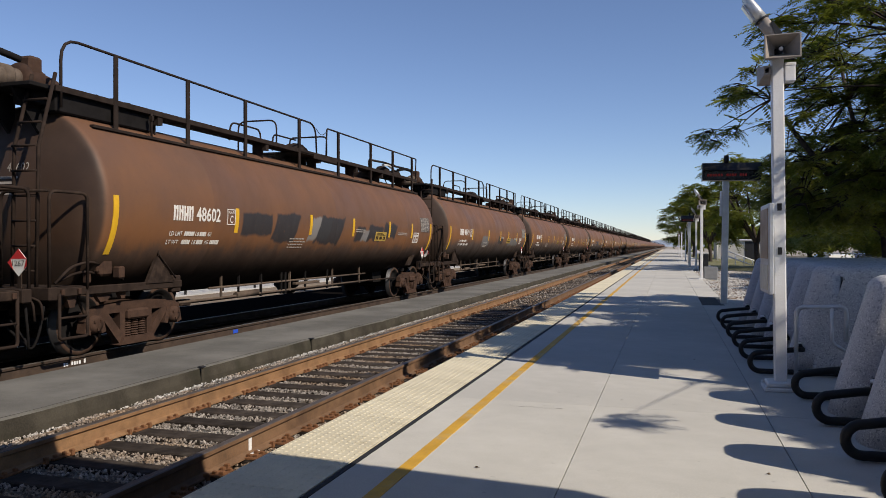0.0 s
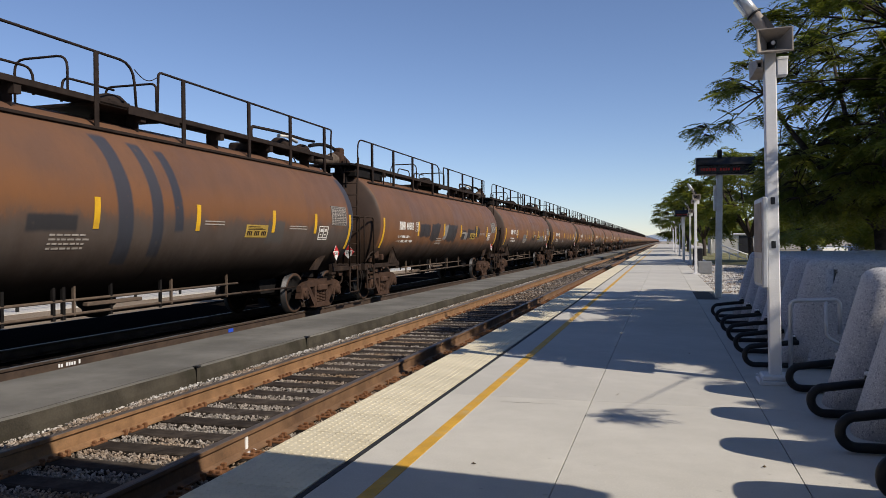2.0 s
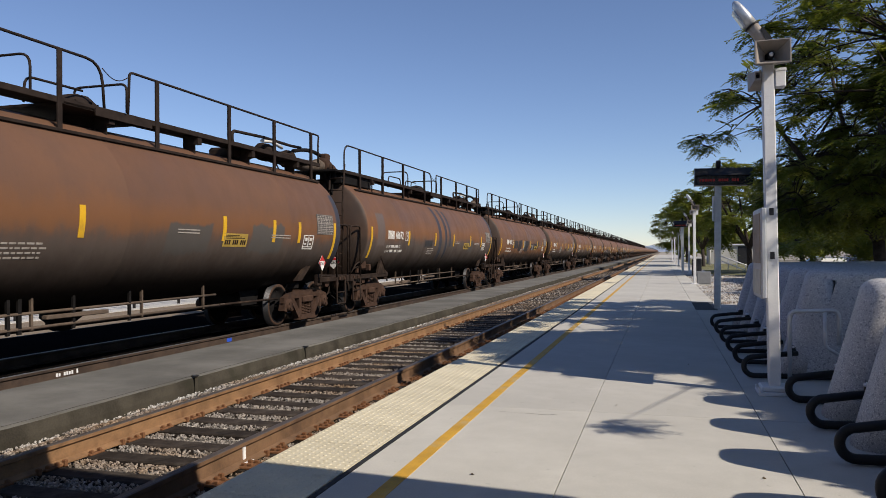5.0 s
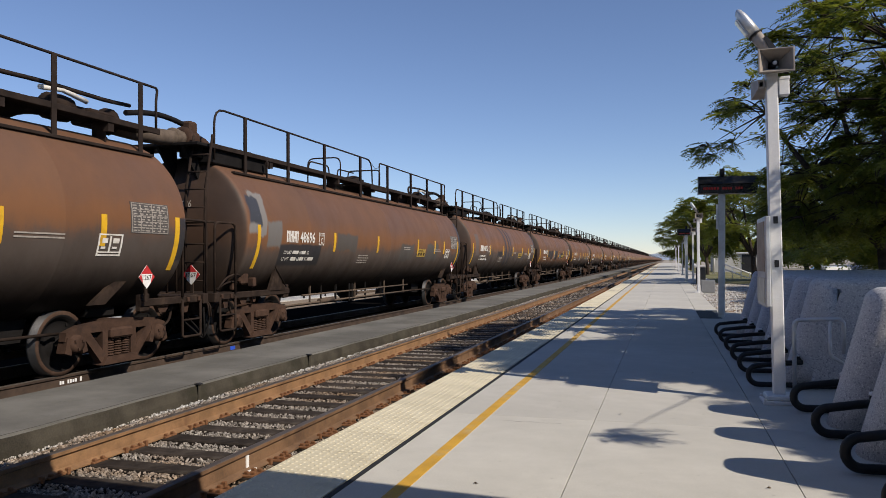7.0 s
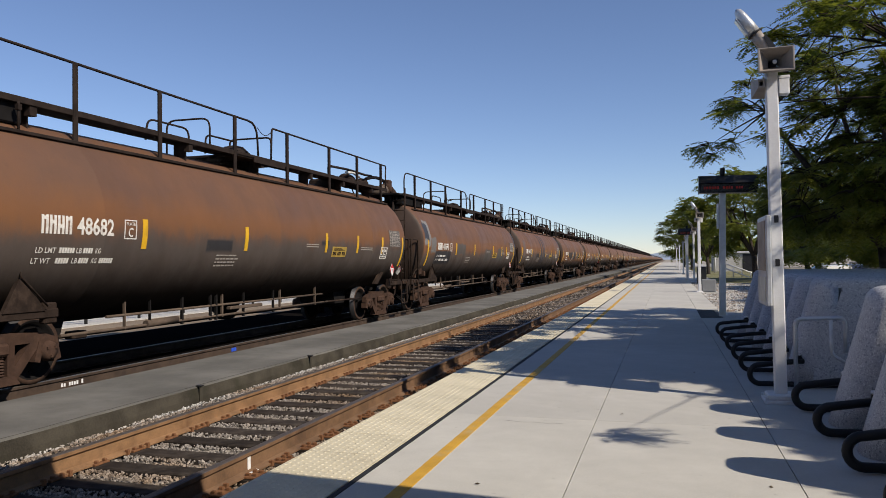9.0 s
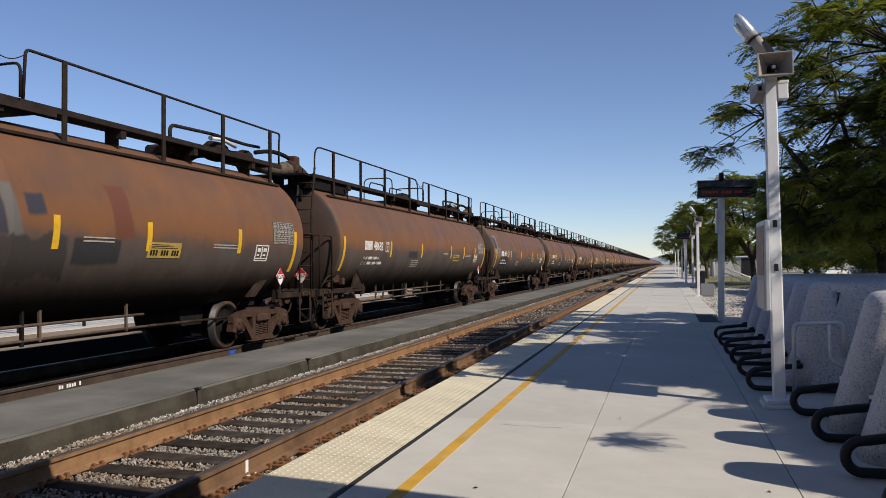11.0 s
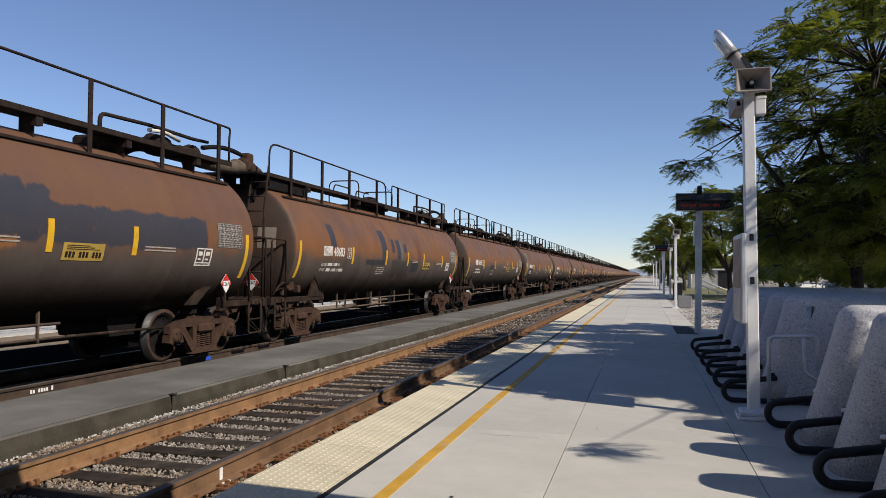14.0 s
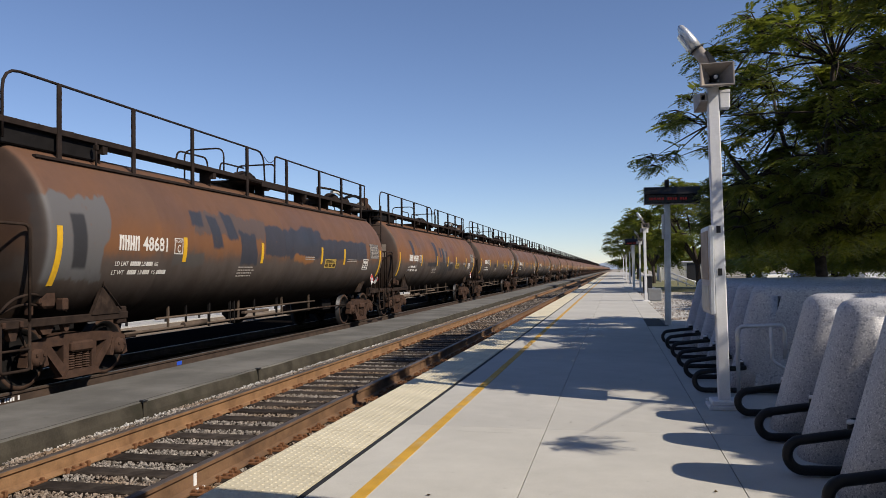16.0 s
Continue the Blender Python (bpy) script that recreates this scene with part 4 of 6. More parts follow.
# Painted-over patches of the cars that pass: y0, y1, z0, z1, colour, raggedness, lean.
CAR_LOOKS = {
    0: ("48602", dict(band=1.5, grey=0.5, orange=0.55, patches=(
        (-4.1, -3.0, 1.78, 2.20, CHARCOAL, 0.20, 0.0), (-2.9, -1.9, 1.66, 2.24, CHARCOAL, 0.25, 0.3), (-1.3, -0.35, 1.70, 2.22, PALE, 0.35, 0.5),
        (-0.9, 0.35, 1.62, 2.26, CHARCOAL, 0.35, 0.5), (1.2, 1.75, 1.72, 2.08, CHARCOAL, 0.2, 0.4), (1.95, 3.0, 1.70, 2.12, CHARCOAL, 0.3, 0.5), (3.1, 4.1, 1.80, 2.2, CHARCOAL, 0.3, 0.4),
        (1.6, 2.0, 1.70, 2.0, PALE, 0.25, 0.4)))),
    -1: ("48692", dict(band=1.98, grey=0.8, orange=0.5, patches=(
        (-1.0, -0.68, 1.3, 3.2, SLATE, 0.08, -0.12), (-0.26, 0.01, 1.4, 3.15, SLATE, 0.07, -0.12), (0.28, 0.5, 1.8, 3.1, SLATE, 0.06, -0.12), (7.25, 7.75, 1.2, 3.2, SLATE, 0.08, 0.0),
        (-6.95, -6.35, 1.8, 2.7, (0.11, 0.085, 0.075), 0.1, 0.0), (-2.6, -1.75, 1.78, 2.0, CHARCOAL, 0.06, 0.0), (3.3, 4.0, 1.6, 2.05, GREY_BAND, 0.2, 0.0)))),
    -2: ("48696", dict(band=1.85, grey=0.8, orange=0.35, patches=(
        (-7.45, -6.9, 2.1, 2.95, PALE, 0.35, 0.2), (-7.5, -7.1, 2.3, 2.85, SLATE, 0.25, 0.0), (-6.9, -6.3, 1.9, 2.4, (0.13, 0.125, 0.12), 0.25, 0.0), (-6.35, -4.45, 1.5, 1.95, CHARCOAL, 0.06, 0.0),
        (-3.6, -2.4, 1.85, 2.25, (0.075, 0.068, 0.062), 0.25, 0.2), (0.9, 2.1, 1.6, 2.1, (0.075, 0.068, 0.062), 0.3, 0.2), (3.4, 4.7, 1.6, 2.15, (0.075, 0.07, 0.065), 0.3, 0.0), (7.3, 7.7, 1.3, 3.0, SLATE, 0.1, 0.0)))),
    -3: ("48682", dict(band=2.02, grey=0.85, orange=0.45, patches=((-2.55, -1.75, 1.80, 2.0, CHARCOAL, 0.03, 0.0), (1.9, 2.3, 1.98, 2.08, CHARCOAL, 0.03, 0.0), (7.3, 7.7, 1.6, 2.3, CHARCOAL, 0.06, 0.0)))),
    -4: ("48683", dict(band=1.98, grey=0.85, orange=0.9, patches=(
        (-5.75, -5.4, 2.2, 2.78, SLATE, 0.12, -0.3), (-1.95, -1.45, 1.9, 2.85, SLATE, 0.18, -0.3), (-1.0, -0.72, 2.2, 2.62, SLATE, 0.08, -0.2), (-0.5, -0.12, 1.98, 2.62, SLATE, 0.1, -0.25), (-0.12, 0.08, 1.95, 2.62, (0.11, 0.105, 0.10), 0.1, -0.25), (0.2, 0.5, 2.25, 2.52, SLATE, 0.08, -0.2),
        (1.7, 2.1, 2.0, 2.75, (0.12, 0.045, 0.028), 0.15, -0.2), (-3.2, -1.6, 1.80, 1.96, CHARCOAL, 0.06, 0.0), (-0.9, 0.9, 1.45, 1.98, (0.043, 0.038, 0.036), 0.4, 0.0), (1.0, 1.9, 1.62, 1.98, CHARCOAL, 0.1, 0.0), (4.4, 5.1, 1.7, 2.0, GREY_BAND, 0.2, 0.0)))),
    -5: ("48681", dict(band=1.92, grey=0.85, orange=0.4, patches=(
        (-3.9, -1.0, 2.35, 2.78, (0.085, 0.062, 0.055), 0.5, 0.2), (-1.0, 2.3, 1.98, 2.66, SLATE, 0.45, -0.05), (2.2, 5.9, 1.94, 2.50, SLATE, 0.25, -0.1), (1.1, 1.9, 2.3, 2.76, SLATE, 0.3, -0.3), (-2.2, -1.45, 1.78, 2.45, SLATE, 0.3, -0.15),
        (-3.35, -2.95, 2.1, 2.7, SLATE, 0.2, -0.2), (-2.75, -2.35, 2.3, 2.8, SLATE, 0.25, -0.25), (-4.0, -3.55, 2.5, 2.78, SLATE, 0.25, 0.0),
        (-7.75, -6.35, 1.5, 2.78, (0.105, 0.105, 0.108), 0.5, 0.15), (-7.15, -6.85, 1.7, 2.5, CHARCOAL, 0.06, -0.1), (0.5, 1.7, 1.86, 2.02, (0.22, 0.095, 0.035), 0.25, 0.0), (-4.6, -3.6, 1.75, 1.98, GREY_BAND, 0.2, 0.0)))),
    1: ("48619", dict(band=1.7, grey=0.7, orange=0.75, patches=((-2.5, -1.2, 1.6, 2.0, (0.13, 0.125, 0.125), 0.25, 0.0), (0.6, 1.6, 1.7, 2.0, CHARCOAL, 0.25, 0.0), (2.8, 5.2, 1.6, 1.95, (0.12, 0.115, 0.11), 0.3, 0.0)))),
    2: ("", dict(band=1.75, grey=0.65, orange=0.85, patches=())),
}
OTHER_PAINTS = [tank_paint("tank_brown_weathered", 1.5, 0.6, (), 0.75), tank_paint("tank_brown_greyed", 1.75, 0.7, ((-2.0, 1.0, 1.7, 2.1, SLATE, 0.4, 0.0),), 0.9), tank_paint("tank_brown_rusty", 1.4, 0.5, (), 1.0)]
CAR_ZERO = 16.3
AHEAD, BEHIND = 95, 7
SLACK = {-2: 0.05, -1: -0.06, -3: 0.06}   # play in the couplers


def head_spot(x, z, lift=0.006):
    return (x, -HALF - lift - head_depth(math.hypot(x, z - TANK_Z)), z)


def head_patch(shape, x0, x1, z0, z1, n=4, lift=0.004):
    """A thin painted patch that follows the dished near head."""
    v = [head_spot(x0 + (x1 - x0) * i / n, z0 + (z1 - z0) * k / n, h) for h in (-0.002, lift) for i in range(n + 1) for k in range(n + 1)]
    m = (n + 1) ** 2
    f = [(m + i * (n + 1) + k, m + (i + 1) * (n + 1) + k, m + (i + 1) * (n + 1) + k + 1, m + i * (n + 1) + k + 1) for i in range(n) for k in range(n)]
    ring = [i * (n + 1) for i in range(n + 1)] + [n * (n + 1) + k for k in range(1, n + 1)] + [i * (n + 1) + n for i in reversed(range(n))] + list(reversed(range(1, n)))
    return shape.add(v, f + [(a, b, b + m, a + m) for a, b in zip(ring, ring[1:] + ring[:1])])


def mark_and_number(car, number):
    """Owner's mark as plain blocks, then the car's number."""
    s = Shape()
    for k in range(4):
        y0 = -6.12 + k * 0.132
        decal(s, y0, y0 + 0.038, 1.99, 2.23, nz=3)
        decal(s, y0 + 0.07, y0 + 0.108, 1.99, 2.23, nz=3)
        decal(s, y0 + 0.038, y0 + 0.07, 2.17 - 0.05 * (k % 3), 2.215 - 0.05 * (k % 3), nz=1)
    tagged(part("owner_mark", s, STENCIL, car, "white block-shaped owner's mark"), kind="stuff")
    part("car_number", letters(number, 0.24, 0.70, lambda u, w: on_tank(-5.53 + u, 1.99 + w, 0.008), 0.022), STENCIL, car, "white painted car number")
    # the same again, small, on the near head, over rows of fine writing
    s = Shape()
    for k in range(4):
        head_patch(s, -0.08, -0.04 + (0.28, 0.22, 0.3, 0.2)[k], 2.52 - k * 0.075, 2.555 - k * 0.075, 2)
    tagged(part("head_writing", s, FADED, car, "faded rows of unreadable writing on the tank end"), kind="stuff")
    part("end_number", letters(number, 0.13, 0.36, lambda u, w: (0.05 + u, -HALF - 0.006 - head_depth(math.hypot(0.05 + u, 2.62 + w - TANK_Z)), 2.62 + w)), FADED, car, "faded car number on the tank end")


STRIPES = {
    0: (-7.42, -4.29, -1.33, 1.0, 3.52, 5.44, 7.3),
    -1: (-7.38, -4.24, -1.41, 0.96, 3.52, 5.42, 7.34),
    -2: (-7.22, -3.75, -0.95, 2.5, 4.3, 5.4, 7.2),
    -3: (-7.42, -4.16, -1.3, 2.15, 3.98, 5.7, 7.34),
    -4: (-7.42, -4.21, -1.49, 0.67, 2.5, 5.03, 7.18),
    -5: (-7.42, -4.27, -1.21, 2.25, 3.96, 7.3),
}
CAR_LABELS = {
    0: "rust-brown tank car with charcoal paint-over patches along its side",
    -1: "rust-brown tank car with three dark slate bands round it",
    -2: "rust-brown tank car with pale grey patch on its shoulder",
    -3: "rust-brown tank car with smooth grey lower band",
    -4: "orange-rusty tank car with slanted slate brush strokes",
    -5: "rust-brown tank car with one long slate paint-over",
}
TINY = {"slack_cable", "head_writing", "stencil_word", "plate_word", "bent_pipe", "uncoupling_rod", "sill_bracket", "brake_hanger", "end_cable", "rung_bolt", "brake_rigging", "placard", "placard_plate", "placard_top", "placard_corner", "placard_number", "placard_post", "rung", "stencil_writing", "small_writing", "data_writing", "test_box", "plate_box", "plate_letter", "air_hose", "safety_chain", "vent_pipe", "gauge", "coil_spring", "hanging_cable", "brake_rod"}
FAR_PARTS = {"tank", "walkway", "truck", "side_frame", "handrail", "side_sill", "cradle"}
base_car = make_car()
CARS = []
far_base = None
for i in range(-BEHIND, AHEAD + 1):
    if i <= 20:
        car = base_car if i == -BEHIND else copy_thing(base_car, Matrix.Identity(4))
    elif far_base is None:
        car = far_base = copy_thing(base_car, Matrix.Identity(4))
        for o in list(far_base.children_recursive):
            if o.name.split(".")[0] not in FAR_PARTS:
                bpy.data.objects.remove(o)
    else:
        car = copy_thing(far_base, Matrix.Identity(4))
    CARS.append((i, car))
for i, car in CARS:
    number, look_of = CAR_LOOKS.get(i, ("", None))
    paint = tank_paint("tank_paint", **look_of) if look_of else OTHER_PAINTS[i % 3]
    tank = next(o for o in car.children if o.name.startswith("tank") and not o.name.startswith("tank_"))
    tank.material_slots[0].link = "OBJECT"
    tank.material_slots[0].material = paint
    if number:
        mark_and_number(car, number)
    elif -9 < i < 9:
        mark_and_number(car, "48%03d" % (600 + (i * 37) % 97))
    if i == -4:
        part("head_patch", head_patch(Shape(), 0.62, 1.02, 2.12, 2.58, 4), plain("greyed_patch_paint", (0.16, 0.13, 0.105), 0.8, vary=0.15), car, "square pale grey patch on the tank end")
    add_stripes(car, STRIPES.get(i, (-7.42, -4.24, -1.4, 1.0, 2.8, 4.9, 7.34)) if i < 16 else ())
    if i in CAR_LABELS:
        car["label"] = CAR_LABELS[i]
    if 11 < i <= 20:
        for o in list(car.children_recursive):
            if o.name.split(".")[0] in TINY:
                bpy.data.objects.remove(o)

# ---- paving ----
TILE = 0.61


def tactile_tile():
    """Cream warning tile with rows of domes."""
    s = Shape().box(0.003, TILE - 0.003, 0.003, TILE - 0.003, -0.06, 0.0)
    for i in range(10):
        for k in range(10):
            cx, cy = 0.03 + i * 0.061, 0.03 + k * 0.061
            ring = [(cx + 0.017 * math.cos(a * math.tau / 6), cy + 0.017 * math.sin(a * math.tau / 6), 0.0) for a in range(6)]
            top = [(cx + 0.009 * math.cos(a * math.tau / 6), cy + 0.009 * math.sin(a * math.tau / 6), 0.0042) for a in range(6)]
            s.add(ring + top, [(a, (a + 1) % 6, 6 + (a + 1) % 6, 6 + a) for a in range(6)] + [tuple(range(6, 12))])
    return s.mesh("tactile_tile", TACTILE)


edge = thing("tactile_edge", None, None, "cream tactile warning tiles along the platform edge", "tactile paving", kind="structure")
tile_mesh = tactile_tile()
for k in range(60):
    part("tile", tile_mesh, None, edge).location = (-2.555, 2.0 + k * TILE, 0.0)
part("tile_strip", Shape().box(-2.552, -1.948, 2.0 + 60 * TILE, 330, -0.06, 0.0), TACTILE, edge)
part("tile_strip", Shape().box(-2.552, -1.948, -30, 2.0, -0.06, 0.0), TACTILE, edge)
part("joint_strip", Shape().box(-1.935, -1.897, -30, 330, -0.06, 0.001), JOINT, edge, "black rubber joint beside the tiles")

paving = thing("paving", None, None, "pale grey concrete platform paving slabs with tooled joints", "paving", kind="structure")
slabs = {}
for x0, x1 in ((-1.892, -0.603), (-0.597, 0.757), (0.764, 4.6)):
    for k in range(-2, 20):
        y0 = 0.6 + k * 3.0
        if x0 > 0.7 and y0 > 18.5:
            continue
        key = (x0, x1)
        if key not in slabs:
            slabs[key] = Shape().box(0, x1 - x0, 0.0015, 2.9985, -0.06, 0.0).mesh("paving_slab", CONCRETE)
        part("paving_slab", slabs[key], None, paving).location = (x0, y0, 0.0)
    if x0 < 0.7:
        part("paving_strip", Shape().box(x0, x1, 60.6, 330, -0.06, 0.0), CONCRETE, paving)
part("paving_strip", Shape().box(0.765, 1.32, 21.61, 330, -0.06, 0.0), CONCRETE, paving)
part("joint_bed", Shape().box(-1.9, 1.2, -20, 330, -0.05, -0.012), JOINT, paving)
part("yellow_line", Shape().box(-1.605, -1.515, -20, 330, 0.0, 0.004), YELLOW_LINE, paving, "worn yellow painted safety line")

# ---- ties, plates and stones of the platform track ----
track = thing("sleepers", None, None, "dark weathered wooden ties under rusty rails", "railway ties", kind="structure")
tie_mesh = Shape().box(-1.28, 1.28, -0.11, 0.11, -0.58, -0.385, 0.012).mesh("tie", TIE_WOOD)
s = Shape().box(-0.10, 0.19, -0.09, 0.09, -0.388, -0.368, 0.004)
for dx, dy in ((-0.075, 0.05), (-0.075, -0.05), (0.085, 0.055), (0.085, -0.055), (0.15, 0.05), (0.15, -0.05)):
    s.box(dx - 0.018, dx + 0.018, dy - 0.014, dy + 0.014, -0.37, -0.345, 0.004)
plate_mesh = s.mesh("tie_plate", PLATE_RUST)
anchor_mesh = Shape().box(-0.085, 0.085, -0.012, 0.012, -0.40, -0.375, 0.003).box(0.05, 0.09, -0.016, 0.016, -0.40, -0.345, 0.004).box(-0.09, -0.05, -0.016, 0.016, -0.40, -0.345, 0.004).mesh("rail_anchor", PLATE_RUST)
rng = random.Random(11)
SPACING, FIRST = 0.495, 2.1
for k in range(120):
    y = FIRST + k * SPACING
    t = part("tie", tie_mesh, None, track)
    t.location = (NEAR_TRACK + rng.uniform(-0.03, 0.03), y + rng.uniform(-0.015, 0.015), rng.uniform(-0.008, 0.004))
    t.rotation_euler = (0, 0, rng.uniform(-0.012, 0.012))
    for side in (-1, 1):
        p = part("tie_plate", plate_mesh, None, track)
        p.location = (NEAR_TRACK + side * 0.7525, y, 0.0)
        p.rotation_euler = (0, 0, 0 if side > 0 else math.pi)
        if k < 60 and k % 2 == 0:
            for dy in (-0.14, 0.14):
                part("rail_anchor", anchor_mesh, None, track).location = (NEAR_TRACK + side * 0.7525, y + dy, 0.0)
s = Shape()
for k in range(120, 700):
    y = FIRST + k * SPACING
    s.box(NEAR_TRACK - 1.28, NEAR_TRACK + 1.28, y - 0.11, y + 0.11, -0.58, -0.385)
tagged(part("far_ties", s, TIE_WOOD, track), kind="stuff")


def stones(name, count, x0, x1, y0, y1, height, size, material, label, seed):
    """Loose angular stones, scattered over a bed; height(x, y) is the bed's top."""
    g = np.random.default_rng(seed)
    unit = np.array([(1, 0, 0), (-1, 0, 0), (0, 1, 0), (0, -1, 0), (0, 0, 1), (0, 0, -1)], float)
    faces = np.array([(0, 2, 4), (2, 1, 4), (1, 3, 4), (3, 0, 4), (2, 0, 5), (1, 2, 5), (3, 1, 5), (0, 3, 5)])
    px, py = g.uniform(x0, x1, count), y0 + (y1 - y0) * g.random(count) ** 1.35
    pz = height(px, py)
    r = size * g.uniform(0.6, 1.35, count)
    v = unit[None] * g.uniform(0.55, 1.2, (count, 6, 1)) * r[:, None, None] + g.normal(0, 0.16, (count, 6, 3)) * r[:, None, None]
    q = g.normal(size=(count, 4))
    q /= np.linalg.norm(q, axis=1)[:, None]
    w, x, y, z = q.T
    rot = np.stack([1 - 2 * (y * y + z * z), 2 * (x * y - z * w), 2 * (x * z + y * w), 2 * (x * y + z * w), 1 - 2 * (x * x + z * z), 2 * (y * z - x * w), 2 * (x * z - y * w), 2 * (y * z + x * w), 1 - 2 * (x * x + y * y)], 1).reshape(-1, 3, 3)
    v = np.einsum("nij,nkj->nki", rot, v) + np.stack([px, py, pz], 1)[:, None, :]
    me = bpy.data.meshes.new(name)
    me.from_pydata(v.reshape(-1, 3).tolist(), [], (faces[None] + 6 * np.arange(count)[:, None, None]).reshape(-1, 3).tolist())
    me.materials.append(material)
    return tagged(new(name, me), label, "gravel", kind="stuff")


def crib(px, py):
    """Ballast heaped between the ties and against the strip, low over the ties."""
    near_tie = np.abs((py - FIRST + SPACING / 2) % SPACING - SPACING / 2) < 0.125
    inside = np.abs(px - NEAR_TRACK) < 1.3
    z = np.where(inside & near_tie, -0.55, -0.405)
    z = np.where(px < NEAR_TRACK - 1.15, -0.385 + 0.05 * np.sin(px * 9), z)
    return z


stones("ballast_stones", 68000, -5.76, -2.64, 2.2, 22.0, crib, 0.0155, STONE, "loose grey and rusty crushed ballast stones between the ties", 3)
stones("ballast_stones_far", 20000, -5.76, -2.64, 22.0, 70.0, crib, 0.036, STONE, "crushed grey ballast stones along the platform track", 4)
stones("shoulder_stones", 17000, -5.76, -5.02, 3.0, 40.0, lambda x, y: -0.395 + 0 * x, 0.016, PALE_STONE, "pale crushed stones along the concrete strip", 5)
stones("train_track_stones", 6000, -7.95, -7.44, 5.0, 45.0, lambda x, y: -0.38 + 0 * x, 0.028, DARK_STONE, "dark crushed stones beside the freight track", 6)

# hairline crack across one slab, and iron clips on the strip's side
r = random.Random(23)
s, n = Shape(), 14
line = [(-1.36 + 0.5 * k / n, 6.39 + 0.012 * math.sin(k * 1.1) + r.uniform(-0.008, 0.008)) for k in range(n + 1)]
s.add([(x, y + w * (1.0 + 0.6 * math.sin(k * 2.0)), 0.0012) for k, (x, y) in enumerate(line) for w in (-0.0022, 0.0022)], [(2 * k, 2 * k + 2, 2 * k + 3, 2 * k + 1) for k in range(n)])
part("crack", s, JOINT, paving, "hairline crack in a paving slab")
for y in (8.40, 11.52):
    clip = thing("strip_clip", None, None, "small dark iron clip on the concrete strip's edge", "clip", pose(-5.765, y, -0.185))
    part("plate", Shape().box(-0.05, 0.03, -0.035, 0.035, -0.005, 0.012, 0.003), DARK_METAL, clip)
    part("strap", Shape().box(0.003, 0.012, -0.03, 0.03, -0.24, 0.0, 0.002), STRIP_SIDE, clip)

# ---- things beside the platform ----
def hull(rings):
    """A closed skin over rings of equal length."""
    n = len(rings[0])
    f = [(i * n + k, i * n + (k + 1) % n, (i + 1) * n + (k + 1) % n, (i + 1) * n + k) for i in range(len(rings) - 1) for k in range(n)]
    v = [p for ring in rings for p in ring]
    s = Shape().add(v, f, True)
    s.f += [tuple(reversed(range(n))), tuple(len(v) - n + k for k in range(n))]
    s.smooth += [False, False]
    return s


